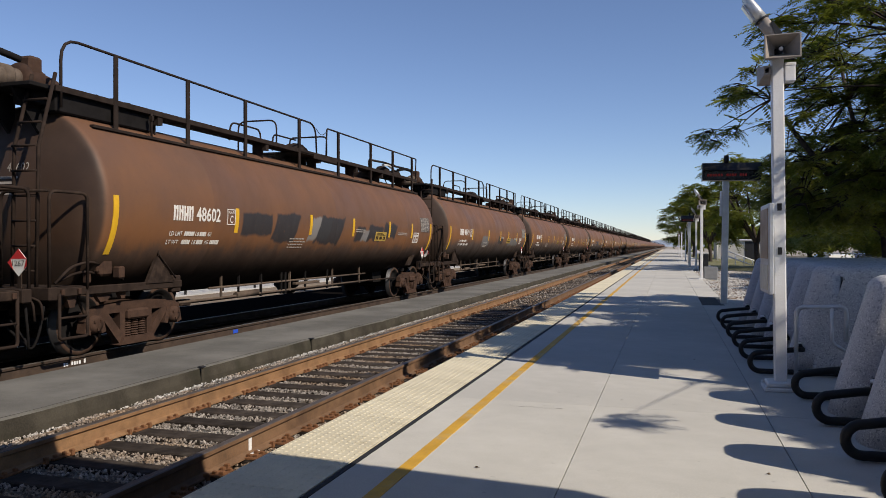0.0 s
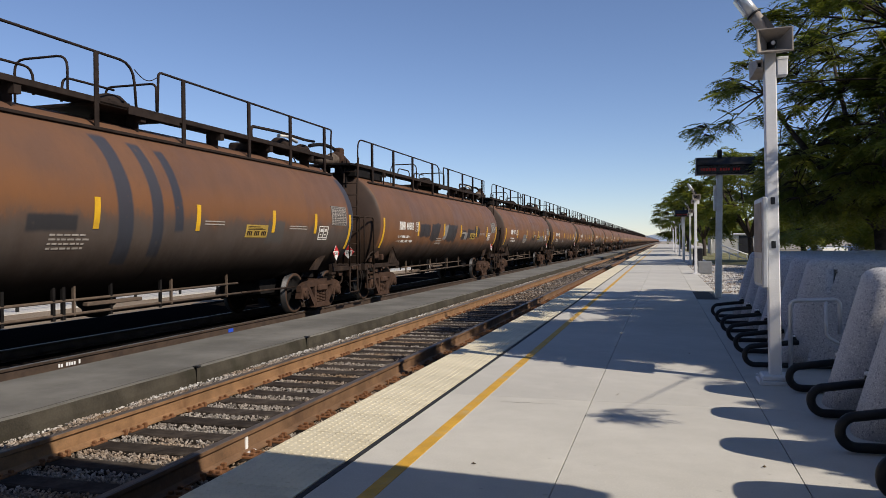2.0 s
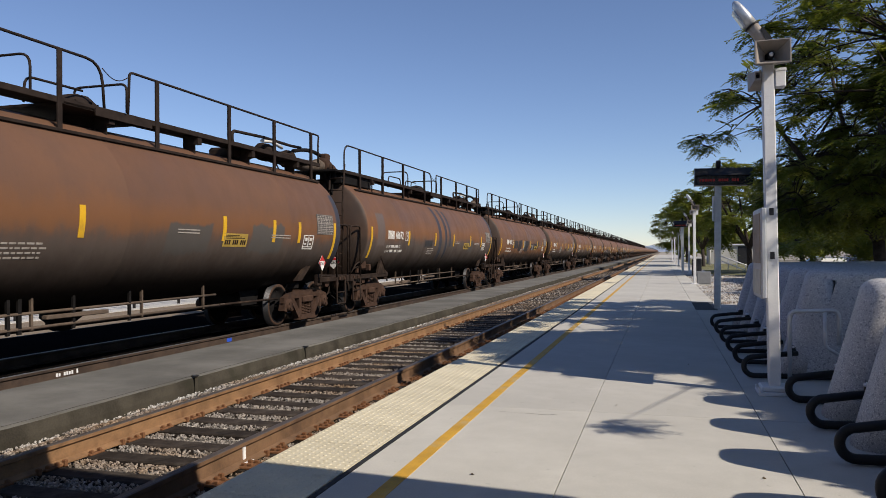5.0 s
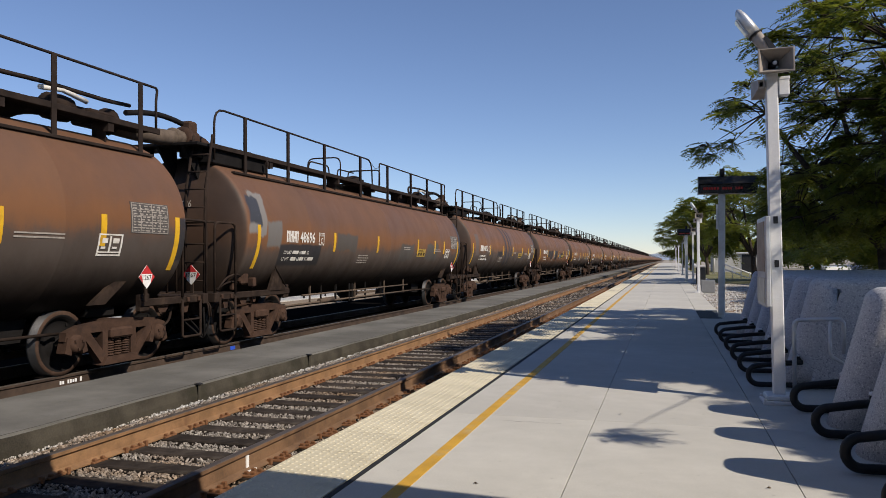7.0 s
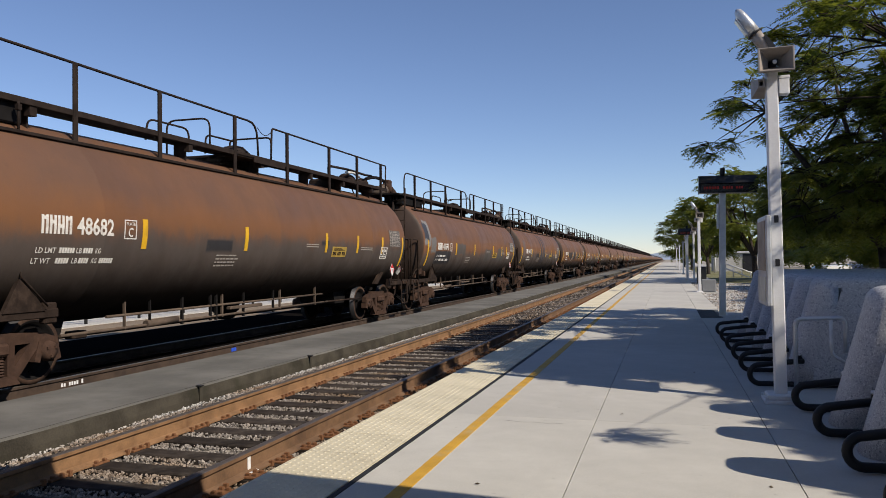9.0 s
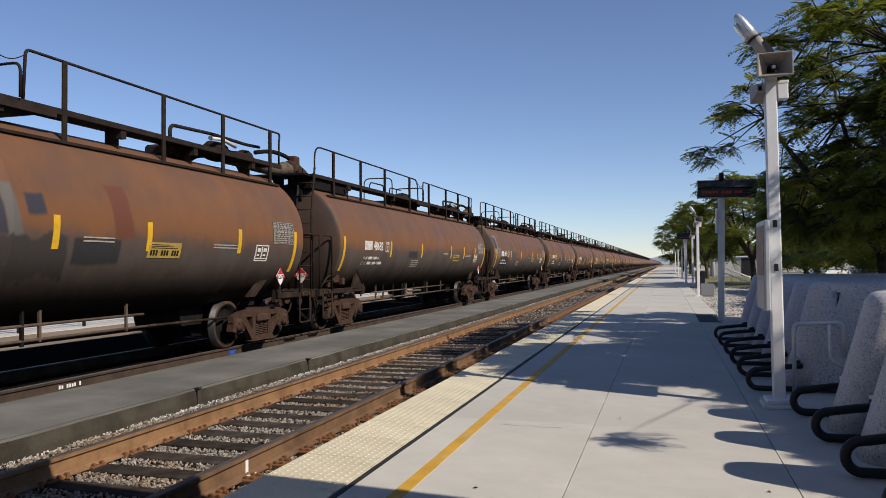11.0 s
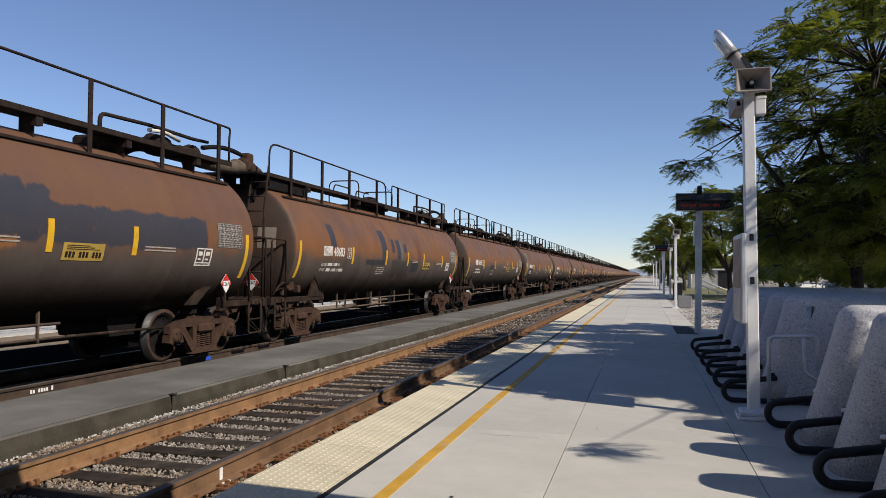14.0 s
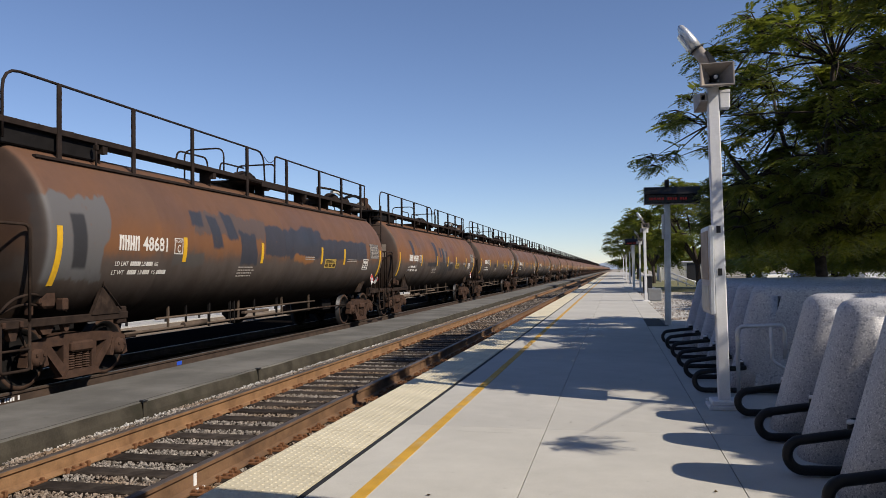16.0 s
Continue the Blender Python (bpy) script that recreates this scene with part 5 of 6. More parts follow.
def lamp_post(m, label, detail=True):
    """Square white post with a tilted floodlight and two horn loudspeakers."""
    post = thing("lamp_post", None, None, label, "lamp post", m, "platform lamp posts")
    part("post", Shape().box(-0.055, 0.055, -0.055, 0.055, 0.02, 3.21, 0.01), WHITE_PAINT, post)
    s = Shape().box(-0.16, 0.16, -0.17, 0.17, 0.0, 0.035, 0.006).box(-0.13, 0.13, -0.14, 0.14, 0.034, 0.085, 0.012)
    for x in (-0.145, 0.145):
        for y in (-0.155, 0.155):
            s.tube([(x, y, 0.02), (x, y, 0.06)], 0.012, 8)
    part("base_plate", s, WHITE_PAINT, post, "bolted steel base plate")
    lamp = new("floodlight")
    lamp.parent = post
    lamp.matrix_basis = pose(0.005, 0.0, 3.37, 0, 57, 0)
    # cobra-head shape: a dull back half with the bracket, a bright bowl that tapers to the tip
    rings = []
    for u, hw, up, down in ((0.06, 0.045, 0.03, 0.03), (0.0, 0.07, 0.045, 0.05), (-0.12, 0.085, 0.05, 0.065), (-0.235, 0.088, 0.05, 0.068)):
        rings.append([(u, hw * c, (up if q > 0 else down) * q) for c, q in [(math.cos(k * math.tau / 12), math.sin(k * math.tau / 12)) for k in range(12)]])
    part("housing", hull(rings), GREY_PLASTIC, lamp, "dull grey floodlight housing")
    rings = []
    for u, hw, up, down in ((-0.245, 0.09, 0.052, 0.07), (-0.36, 0.088, 0.05, 0.072), (-0.46, 0.074, 0.042, 0.06), (-0.52, 0.052, 0.03, 0.04), (-0.545, 0.02, 0.012, 0.015)):
        rings.append([(u, hw * c, (up if q > 0 else down) * q) for c, q in [(math.cos(k * math.tau / 12), math.sin(k * math.tau / 12)) for k in range(12)]])
    part("reflector_cap", hull(rings), GALVANISED, lamp, "bright metal lamp cap")
    part("lens", Shape().box(-0.47, -0.27, -0.055, 0.055, -0.082, -0.058, 0.012), LAMP_GLASS, lamp, "clear floodlight lens")
    part("clamp", Shape().tube([(-0.24, 0.092 * math.cos(k * math.tau / 16), -0.008 + 0.066 * math.sin(k * math.tau / 16)) for k in range(16)], 0.010, 6, closed=True), DARK_METAL, lamp)
    for y in (-0.095, 0.08):
        part("bracket", Shape().slab([(-0.16, 0.045), (-0.02, 0.05), (0.12, -0.02), (0.10, -0.06), (0.02, -0.02), (-0.16, 0.02)], y, y + 0.015, "y"), DARK_METAL, lamp)
    part("arm", Shape().tube([(0, 0, 3.18), (0.03, 0, 3.36)], 0.04, 8), DARK_METAL, post)
    for x, y, z, k in ((0.015, -0.14, 3.24, 1), (-0.10, 0.07, 3.06, 0)):
        horn = new("loudspeaker")
        horn.parent = post
        horn.matrix_basis = pose(x, y, z, 0, 0, 0 if k else 180)
        w, h = (0.155, 0.11) if k else (0.06, 0.085)
        s = Shape()
        rings = []
        for a, d in ((1.0, -0.15), (0.93, -0.15), (0.45, 0.02), (0.30, 0.06), (0.30, 0.18), (0.5, 0.18), (1.03, -0.13)):
            rings.append([(-w * a, d, -h * a), (w * a, d, -h * a), (w * a, d, h * a), (-w * a, d, h * a)])
        v = [p for r in rings for p in r]
        f = [(i * 4 + q, i * 4 + (q + 1) % 4, (i + 1) % len(rings) * 4 + (q + 1) % 4, (i + 1) % len(rings) * 4 + q) for i in range(len(rings)) for q in range(4)]
        part("horn", s.add(v, f), GREY_PLASTIC, horn, "square beige loudspeaker horn")
        part("driver", Shape().lathe([(-0.03, 0.008), (-0.025, 0.03), (0.05, 0.035), (0.1, 0.035)], (0, 0, 0), "y", 14), DARK_METAL, horn)
        part("driver_cap", Shape().lathe([(-0.045, 0.006), (-0.04, 0.018), (-0.02, 0.022)], (0, 0, 0), "y", 12), WHITE_PAINT, horn)
    part("junction_box", Shape().box(0.058, 0.155, -0.06, 0.06, 2.95, 3.11, 0.008).box(0.056, 0.16, -0.064, 0.064, 3.10, 3.13, 0.004), WHITE_PAINT, post, "small white junction box")
    if detail:
        for z in (1.72, 1.30):
            part("cover", Shape().box(-0.02, 0.02, -0.066, -0.056, z, z + 0.07, 0.003), DARK_METAL, post)
    return post


n = Nodes("floodlight_glass", 0.12)
n.b.inputs["Base Color"].default_value, n.b.inputs["Specular IOR Level"].default_value = (0.55, 0.57, 0.6, 1), 0.8
LAMP_GLASS = n.m
lamp_post(pose(1.035, 7.87, 0.0, 0, -0.7, 0), "white square lamp post with floodlight and loudspeakers on the platform")
for x, y in ((1.31, 33.1), (1.62, 48.9), (1.5, 62.0), (1.54, 75.7), (1.5, 95.0), (1.5, 120.0)):
    lamp_post(pose(x, y, -0.05, 0, 0, 4), "slim white lamp post far along the platform", False)

LED_OFF = plain("dark_display_face", (0.012, 0.008, 0.008), 0.25, vary=0.2)
n = Nodes("red_led", 0.4)
n.color((0.12, 0.01, 0.01))
n.b.inputs["Emission Color"].default_value, n.b.inputs["Emission Strength"].default_value = (1.0, 0.06, 0.04, 1.0), 0.05
RED_LED = n.m


def departure_sign(m, label):
    sign = thing("departure_sign", None, None, label, "display sign", m, "departure signs")
    part("post", Shape().box(-0.075, 0.075, -0.05, 0.05, 0.0, 3.35, 0.01), GALVANISED, sign)
    part("cap", Shape().tube([(0, 0, 3.35), (0, 0, 3.55)], 0.06, 10), DARK_METAL, sign)
    part("housing", Shape().slab([(-0.17, 2.95), (0.16, 2.95), (0.16, 3.36), (-0.04, 3.36), (-0.17, 3.19)], -0.53, 0.76, "x"), DARK_METAL, sign, "dark display housing")
    part("display", Shape().box(-0.49, 0.72, -0.178, -0.168, 2.975, 3.165, 0.004), LED_OFF, sign, "dark dot-matrix display")
    part("end_cap", Shape().slab([(-0.28, 3.17), (0.17, 2.94), (0.17, 3.375), (-0.03, 3.375)], -0.55, -0.532, "x").slab([(-0.28, 3.17), (0.17, 2.94), (0.17, 3.375), (-0.03, 3.375)], 0.762, 0.78, "x"), LED_OFF, sign)
    s = Shape()
    r = random.Random(2)
    x = -0.5
    while x < 0.5:
        w = r.uniform(0.03, 0.05)
        if r.random() < 0.75:
            s.box(x, x + w, -0.182, -0.178, 3.04, 3.10)
        x += w + 0.02
    tagged(part("led_writing", s, RED_LED, sign, "row of unreadable red lit characters"), kind="stuff")
    part("sunshade", Shape().slab([(-0.275, 3.175), (-0.265, 3.17), (-0.035, 3.36), (-0.04, 3.372)], -0.53, 0.76, "x"), DARK_METAL, sign, "sloping dark sunshade")
    part("control_box", Shape().box(-0.13, -0.075, -0.06, 0.06, 2.1, 2.7, 0.01), GALVANISED, sign)
    return sign


departure_sign(pose(1.27, 19.2, 0.0, 0, 0.8, 0), "dark electronic departure sign on a grey steel post")
departure_sign(pose(1.30, 51.5, 0.0), "distant electronic departure sign on a steel post")


def rack_slab(m, w, h, label):
    """A thick terrazzo fin of a bicycle stand: its front leans back, its edges are rounded."""
    bm = bmesh.new()
    rows = []
    half = 0.24
    # across the thickness the front is a half round
    across = [(-half, half + 0.04)] + [(-half * math.cos(radians(a)), half * (1 - (1 - abs(math.cos(radians(a))) ** 3.2) ** 0.42)) for a in range(0, 181, 12)] + [(half, half + 0.04)]
    for y, inset in across:
        pts = [(inset, 0.0)] + [(inset + 0.29 * z / (h - 0.12), z) for z in (0.25, 0.5, 0.75, h - 0.12)]
        pts += [(inset + 0.29 + 0.14 - 0.14 * math.cos(radians(a)), h - 0.12 - inset * 0.35 + 0.12 * math.sin(radians(a))) for a in (25, 50, 75, 90)]
        pts += [(w, h - inset * 0.12), (w, 0.0)]
        rows.append([bm.verts.new((u, y, z)) for u, z in pts])
    n = len(rows[0])
    for lo, hi in zip(rows, rows[1:]):
        for i in range(n):
            bm.faces.new((lo[i], hi[i], hi[(i + 1) % n], lo[(i + 1) % n])).smooth = True
    for ring in (rows[0], rows[-1][::-1]):
        bm.faces.new(ring)
    bmesh.ops.recalc_face_normals(bm, faces=bm.faces)
    me = bpy.data.meshes.new("bike_stand_slab")
    bm.to_mesh(me)
    bm.free()
    me.materials.append(TERRAZZO)
    return thing("bike_stand_slab", me, None, label, "concrete slab", m, "terrazzo bicycle stand slabs")


def rack_loop(m, label, reach=0.5):
    """A thick black tube: along the ground, round a bend, back up to a clamp on the slab."""
    loop = thing("rack_loop", None, None, label, "bike rack", m, "black bicycle rack loops")
    b, rad = 0.10, 0.034 if reach < 0.52 else 0.029
    bend = [(b - b * math.cos(radians(a)), 0.0, 0.04 + b - b * math.sin(radians(a))) for a in range(75, -76, -15)]
    part("tube", Shape().tube([(reach + 0.5, 0.02, 0.04), (b, 0.0, 0.04)] + bend + [(b, 0.0, 0.04 + 2 * b), (reach * 0.6, 0.03, 0.265), (reach, 0.10, 0.275)], rad, 12), BLACK_TUBE, loop)
    part("clamp", Shape().tube([(reach - 0.02, 0.11, 0.26), (reach - 0.05, 0.12, 0.31), (reach - 0.04, 0.15, 0.335)], [rad * 1.2, rad * 1.35, rad * 1.2], 10), BLACK_TUBE, loop, "thick black clamp")
    # sunlight on the tube end's top, painted as a white cap
    part("cap", Shape().lathe([(0.325, rad * 1.3), (0.345, rad * 1.2), (0.355, 0.02)], (reach - 0.05, 0.13, 0), "z", 12), WHITE_PAINT, loop, "white cap standing for the sunlit top of the tube end")
    return loop


for y in (2.95, 3.95, 4.95, 5.95, 6.95):
    rack_slab(pose(1.28, y, 0.0, 0, 0, -3), 2.9, 1.145, "leaning speckled grey terrazzo slab of a bicycle stand")
for y in (9.1, 10.15, 11.2, 12.4, 13.6, 14.8):
    rack_slab(pose(1.22, y, 0.0, 0, 0, -3), 2.9, 1.18, "speckled terrazzo slab beyond the lamp post")
for y in (3.4, 4.4, 5.37, 6.37, 7.40):
    rack_loop(pose(1.09, y, 0.0, 0, 0, 2), "thick black tubular bicycle rack loop clamped to a terrazzo slab")
for y in (8.7, 9.75, 10.8, 11.9, 13.1, 14.2):
    rack_loop(pose(0.84, y, 0.0, 0, 0, 2), "black tubular bicycle rack loop beyond the lamp post", 0.55)


# ---- trees ----
def frond(v, f, at, direction, length, rnd, leaflets=9):
    """A feathery leaf: pairs of small leaflets along a drooping stalk."""
    d = direction.normalized()
    side = d.cross(Vector((0, 0, 1)))
    side = side.normalized() if side.length > 0.1 else Vector((1, 0, 0))
    up = side.cross(d)
    p = at.copy()
    for i in range(leaflets):
        k = (i + 0.5) / leaflets
        p = at + d * (length * k) - Vector((0, 0, 1)) * (length * 0.30 * k * k)
        ll = length * 0.33 * (1.0 - 0.55 * abs(k - 0.4))
        for sgn in (-1, 1):
            tip = p + (side * sgn * 0.9 + d * 0.45 - up * rnd.uniform(0.05, 0.4)).normalized() * ll
            mid = (p + tip) / 2
            wd = (d * 0.9 + up * rnd.uniform(-0.4, 0.4)).normalized() * (ll * (0.19 if leaflets > 6 else 0.30))
            n = len(v)
            v.extend((p, mid + wd, tip, mid - wd))
            f.append((n, n + 1, n + 2, n + 3))


def make_tree(m, label, axes, middle, clusters, fronds, frond_size, seed, trunk_h=1.6, trunk_r=0.15, keep=None, cluster_r=0.7, extra=()):
    """A leaning trunk forks into limbs; each limb ends in a flat spray of twigs hung with feathery leaves."""
    r = random.Random(seed)
    tree = thing("tree", None, None, label, "tree", m, "trees beside the platform")
    wood, v, f = Shape(), [], []
    top = Vector((r.uniform(-0.1, 0.1), r.uniform(-0.1, 0.1), trunk_h))
    wood.tube([(0, 0, -0.15), (0.02, 0.01, 0.12), top * 0.5 + Vector((0.03, 0, 0)), top], [trunk_r * 1.5, trunk_r * 1.1, trunk_r, trunk_r * 0.95], 12)
    limbs = []
    for i in range(6):
        a = i * math.tau / 6 + r.uniform(-0.35, 0.35)
        end = Vector((math.cos(a) * axes[0] * 0.5, math.sin(a) * axes[1] * 0.5, middle + axes[2] * r.uniform(-0.2, 0.5)))
        bow = (top + end) / 2 + Vector((math.cos(a), math.sin(a), 0.6)) * 0.35
        pts = [top.lerp(bow, k / 4).lerp(bow.lerp(end, k / 4), k / 4) for k in range(5)]
        wood.tube(pts, [trunk_r * (0.72 - 0.11 * k) for k in range(5)], 8)
        limbs += pts[1:]
    made, size = 0, 1.0
    extra = list(extra)
    while made < clusters or extra:
        d = Vector((r.gauss(0, 1), r.gauss(0, 1), r.gauss(0, 1))).normalized() * r.random() ** 0.42
        c = Vector((d.x * axes[0], d.y * axes[1], middle + d.z * axes[2]))
        if made >= clusters:
            x, y, z, size = extra.pop()
            c = Vector((x, y, z))
        elif keep and not keep(c):
            continue
        made += 1
        start = min(limbs, key=lambda q: (q - c).length)
        mid = (start + c) / 2 + Vector((r.uniform(-0.2, 0.2), r.uniform(-0.2, 0.2), r.uniform(0.0, 0.35)))
        pts = [start.lerp(mid, k / 5).lerp(mid.lerp(c, k / 5), k / 5) for k in range(6)]
        wood.tube(pts, [trunk_r * (0.20 - 0.033 * k) * (0.6 if size < 0.5 else 1.0) for k in range(6)], 5)
        out = (c - Vector((0, 0, middle - axes[2] * 0.3))).normalized()
        for t in range(7):
            a = r.uniform(0, math.tau)
            way = (out * 0.8 + Vector((math.cos(a), math.sin(a), r.uniform(-0.35, 0.25)))).normalized()
            tip = c + way * cluster_r * size * r.uniform(0.6, 1.25)
            wood.tube([c, (c + tip) / 2 + Vector((0, 0, 0.05)), tip], [0.014, 0.009, 0.004], 4, caps=False)
            for q in range(max(1, fronds // (clusters * 7))):
                at = c.lerp(tip, r.uniform(0.15, 1.05))
                b = r.uniform(0, math.tau)
                frond(v, f, at, way * 0.7 + Vector((math.cos(b), math.sin(b), r.uniform(-0.55, 0.2))), frond_size * (size + 1.0) / 2 * r.uniform(0.65, 1.25), r, 9 if frond_size < 0.4 and trunk_r < 0.12 else 6)
    part("trunk", wood, BARK, tree, "forking grey-brown trunk and limbs")
    me = bpy.data.meshes.new("crown")
    me.from_pydata([tuple(p) for p in v], [], f)
    me.materials.append(LEAF)
    part("crown", me, None, tree, "dense crown of feathery green leaves")
    return tree


def thinned(x0, y0, seed, rule=None):
    """Shapes a crown's gaps by where its shadows land: few on open paving."""
    r = random.Random(seed)

    def keep(c):
        if rule and not rule(c):
            return False
        sx, sy = x0 + c.x - 1.129 * c.z, y0 + c.y + 0.445 * c.z
        if sx < 1.16 and sy < (8.3 if sx < 0.6 else 7.6) + max(0.0, -sx) * 0.75 + r.uniform(-0.5, 0.3):
            return False
        if sx < 0.5 and noise.noise(Vector((sx * 0.45, sy * 0.95, 4.7))) > 0.17:
            return False
        if sx < 0.9 and sy < 23.0:
            return r.random() < (0.9 if sx > -0.9 else 0.55 if sx > -1.7 else 0.22)
        return True
    return keep


# The near crown leans back from the platform edge as it rises.
make_tree(pose(3.9, 15.6, -0.05), "broad feathery-leaved green tree shading the platform", (4.0, 4.8, 2.4), 4.4, 560, 15700, 0.33, 3, trunk_r=0.11, cluster_r=0.34,
          keep=thinned(3.9, 15.6, 31, lambda c: c.x > -3.15 + max(0.0, c.z - 3.6) * 0.62 and (c.z > 3.85 or c.x > -1.75)), extra=[(-3.05, 0.4, 3.70, 1.0), (-2.6, 0.4, 3.75, 1.0), (-2.4, 0.5, 4.6, 1.0), (-1.9, 0.3, 5.3, 1.0)] + [(-1.5 + 0.55 * (k % 11), -0.5 + 1.3 * (k % 4), 2.2 + 0.4 * (k % 3), 1.1) for k in range(55)])
make_tree(pose(5.7, 8.3, -0.05), "green feathery tree beside the bicycle stands", (3.3, 3.2, 2.2), 4.7, 540, 15200, 0.33, 4, trunk_r=0.11, cluster_r=0.34, keep=thinned(5.7, 8.3, 32), extra=[(-2.58, -3.52, 3.15, 0.45)])
# Added out of view on the sun's side, to keep sun off the slabs.
make_tree(pose(7.4, 3.6, -0.05), "unseen green tree added to shade the bicycle stands", (3.2, 3.6, 1.9), 4.3, 250, 7000, 0.33, 13, trunk_r=0.12, cluster_r=0.3, keep=thinned(7.4, 3.6, 33, lambda c: c.y < 2.6))
# The next two crowns are cut to keep their shadow off the gravel.
make_tree(pose(8.2, 25.0, -0.05), "dense green tree behind the bicycle stands", (4.6, 4.5, 2.6), 4.3, 190, 9400, 0.42, 5, cluster_r=0.6, keep=lambda c: c.x - 1.129 * c.z > -4.9, extra=[(-3.0 + 0.85 * (k % 9), -2.5 + 1.4 * (k % 4), 2.15 + 0.4 * (k % 3), 1.2) for k in range(36)])
make_tree(pose(9.4, 36.0, -0.05), "dark green spreading tree beyond the gravel", (4.6, 4.5, 2.8), 4.3, 130, 5500, 0.5, 6, cluster_r=0.65, keep=lambda c: c.x - 1.129 * c.z > -6.0, extra=[(-3.4 + 0.85 * (k % 9), -2.5 + 1.4 * (k % 4), 1.9 + 0.45 * (k % 3), 1.2) for k in range(36)])
make_tree(pose(4.9, 47.0, -0.05), "green tree with bare trunk beside the gravel", (3.4, 4.0, 2.3), 4.4, 50, 2600, 0.6, 7)
make_tree(pose(8.7, 53.0, -0.05), "dense green tree on the lawn", (4.0, 4.0, 3.0), 4.6, 110, 4600, 0.6, 14, cluster_r=0.7)
make_tree(pose(15.0, 44.0, -0.05), "green tree standing in the car park", (5.0, 5.0, 2.8), 4.8, 50, 2400, 0.65, 9)
make_tree(pose(3.7, 74.0, -0.05), "distant green tree along the platform", (3.4, 5.0, 2.6), 4.6, 50, 1900, 0.8, 8)
make_tree(pose(3.2, 106.0, -0.05), "distant green tree along the platform", (4.0, 6.0, 3.2), 5.4, 50, 1700, 0.95, 10)
make_tree(pose(3.0, 140.0, -0.05), "far green tree near the platform's end", (4.6, 7.0, 3.8), 5.6, 50, 1700, 1.1, 12)
make_tree(pose(22.0, 70.0, -0.05), "far green tree beyond the parked cars", (6.0, 6.0, 3.2), 5.4, 40, 1400, 1.0, 11)

# roof of the shelter behind the camera, which shades the near paving
shelter = thing("shelter", None, None, "station shelter roof on steel posts over the platform", "shelter")
part("roof", Shape().slab([(1.09, -9.4), (3.39, -9.4), (3.39, 2.75), (1.09, 2.96)], 3.25, 3.45, "z"), WHITE_PAINT, shelter)
part("roof", Shape().slab([(-3.41, -9.4), (1.087, -9.4), (1.087, 3.30), (-3.41, 3.65)], 3.25, 3.45, "z"), WHITE_PAINT, shelter)
for x, y in ((2.9, 1.8), (2.9, -4.5)):
    part("post", Shape().box(x - 0.08, x + 0.08, y - 0.08, y + 0.08, 0.0, 3.25, 0.01), WHITE_PAINT, shelter)

# ---- the far side and the distance ----
fence = thing("pipe_fence", None, None, "dark pipe fence beyond the freight track", "fence")
fence_post = Shape().tube([(0, 0, -0.1), (0, 0, 1.1)], 0.05, 8).mesh("post", DARK_METAL)
for k in range(60):
    part("post", fence_post, None, fence).location = (-16.9, 2.0 + k * 2.4, -0.4)
for z in (0.0, 0.45):
    part("pipe", Shape().tube([(-16.9, 0, z), (-16.9, 150, z)], 0.035, 8), DARK_METAL, fence)
# Distance haze is painted into the hills as a pale blue.
HILL = plain("hazy_hills", (0.42, 0.50, 0.62), 1.0, vary=0.06, scale=0.002, grain=0.01, bump=0)
pts = [(-1200 + k * 40, 22 + 14 * noise.noise(Vector((k * 0.13, 3.1, 0))) + 14 * noise.noise(Vector((k * 0.5, 9.1, 0)))) for k in range(76)]
thing("hills", Shape().slab([(-1200, -20)] + pts + [(1800, -20)], 3800, 3990, "y"), HILL, "low hazy blue hills on the horizon", "hills", kind="structure")

# ---- beside the platform: gravel, panel, rails, boxes, cars ----
info = thing("info_panel", None, None, "grey-framed notice case mounted behind the lamp post", "notice board")
part("frame", Shape().box(0.905, 0.955, 7.70, 8.36, 0.92, 1.79, 0.012), GALVANISED, info)
part("poster", Shape().box(0.898, 0.905, 7.75, 8.31, 1.26, 1.74), plain("tan_poster", (0.35, 0.27, 0.20), 0.6, vary=0.3, scale=5.0), info, "tan and grey poster")
part("notice", Shape().box(0.898, 0.905, 7.75, 8.31, 0.96, 1.20), plain("cream_notice", (0.60, 0.57, 0.48), 0.6, vary=0.15), info, "cream printed notice")
part("bracket", Shape().box(0.955, 1.03, 7.92, 7.98, 1.5, 1.56).box(0.955, 1.03, 7.92, 7.98, 1.0, 1.06), GALVANISED, info)
hoop = thing("hand_hoop", None, None, "bent galvanised pipe hoop between the terrazzo slabs", "handrail")
part("pipe", Shape().tube(fillet([(1.28, 8.6, 0.0), (1.28, 8.6, 0.74), (1.75, 8.6, 0.76), (1.75, 8.6, 0.40)], 0.07), 0.022, 10), GALVANISED, hoop)
part("brace", Shape().tube(fillet([(1.62, 8.6, 0.75), (1.62, 8.6, 0.38), (1.74, 8.56, 0.30)], 0.05), 0.018, 8), GALVANISED, hoop)

GREY_BOX = plain("grey_cabinet_paint", (0.20, 0.205, 0.21), 0.55, vary=0.08)
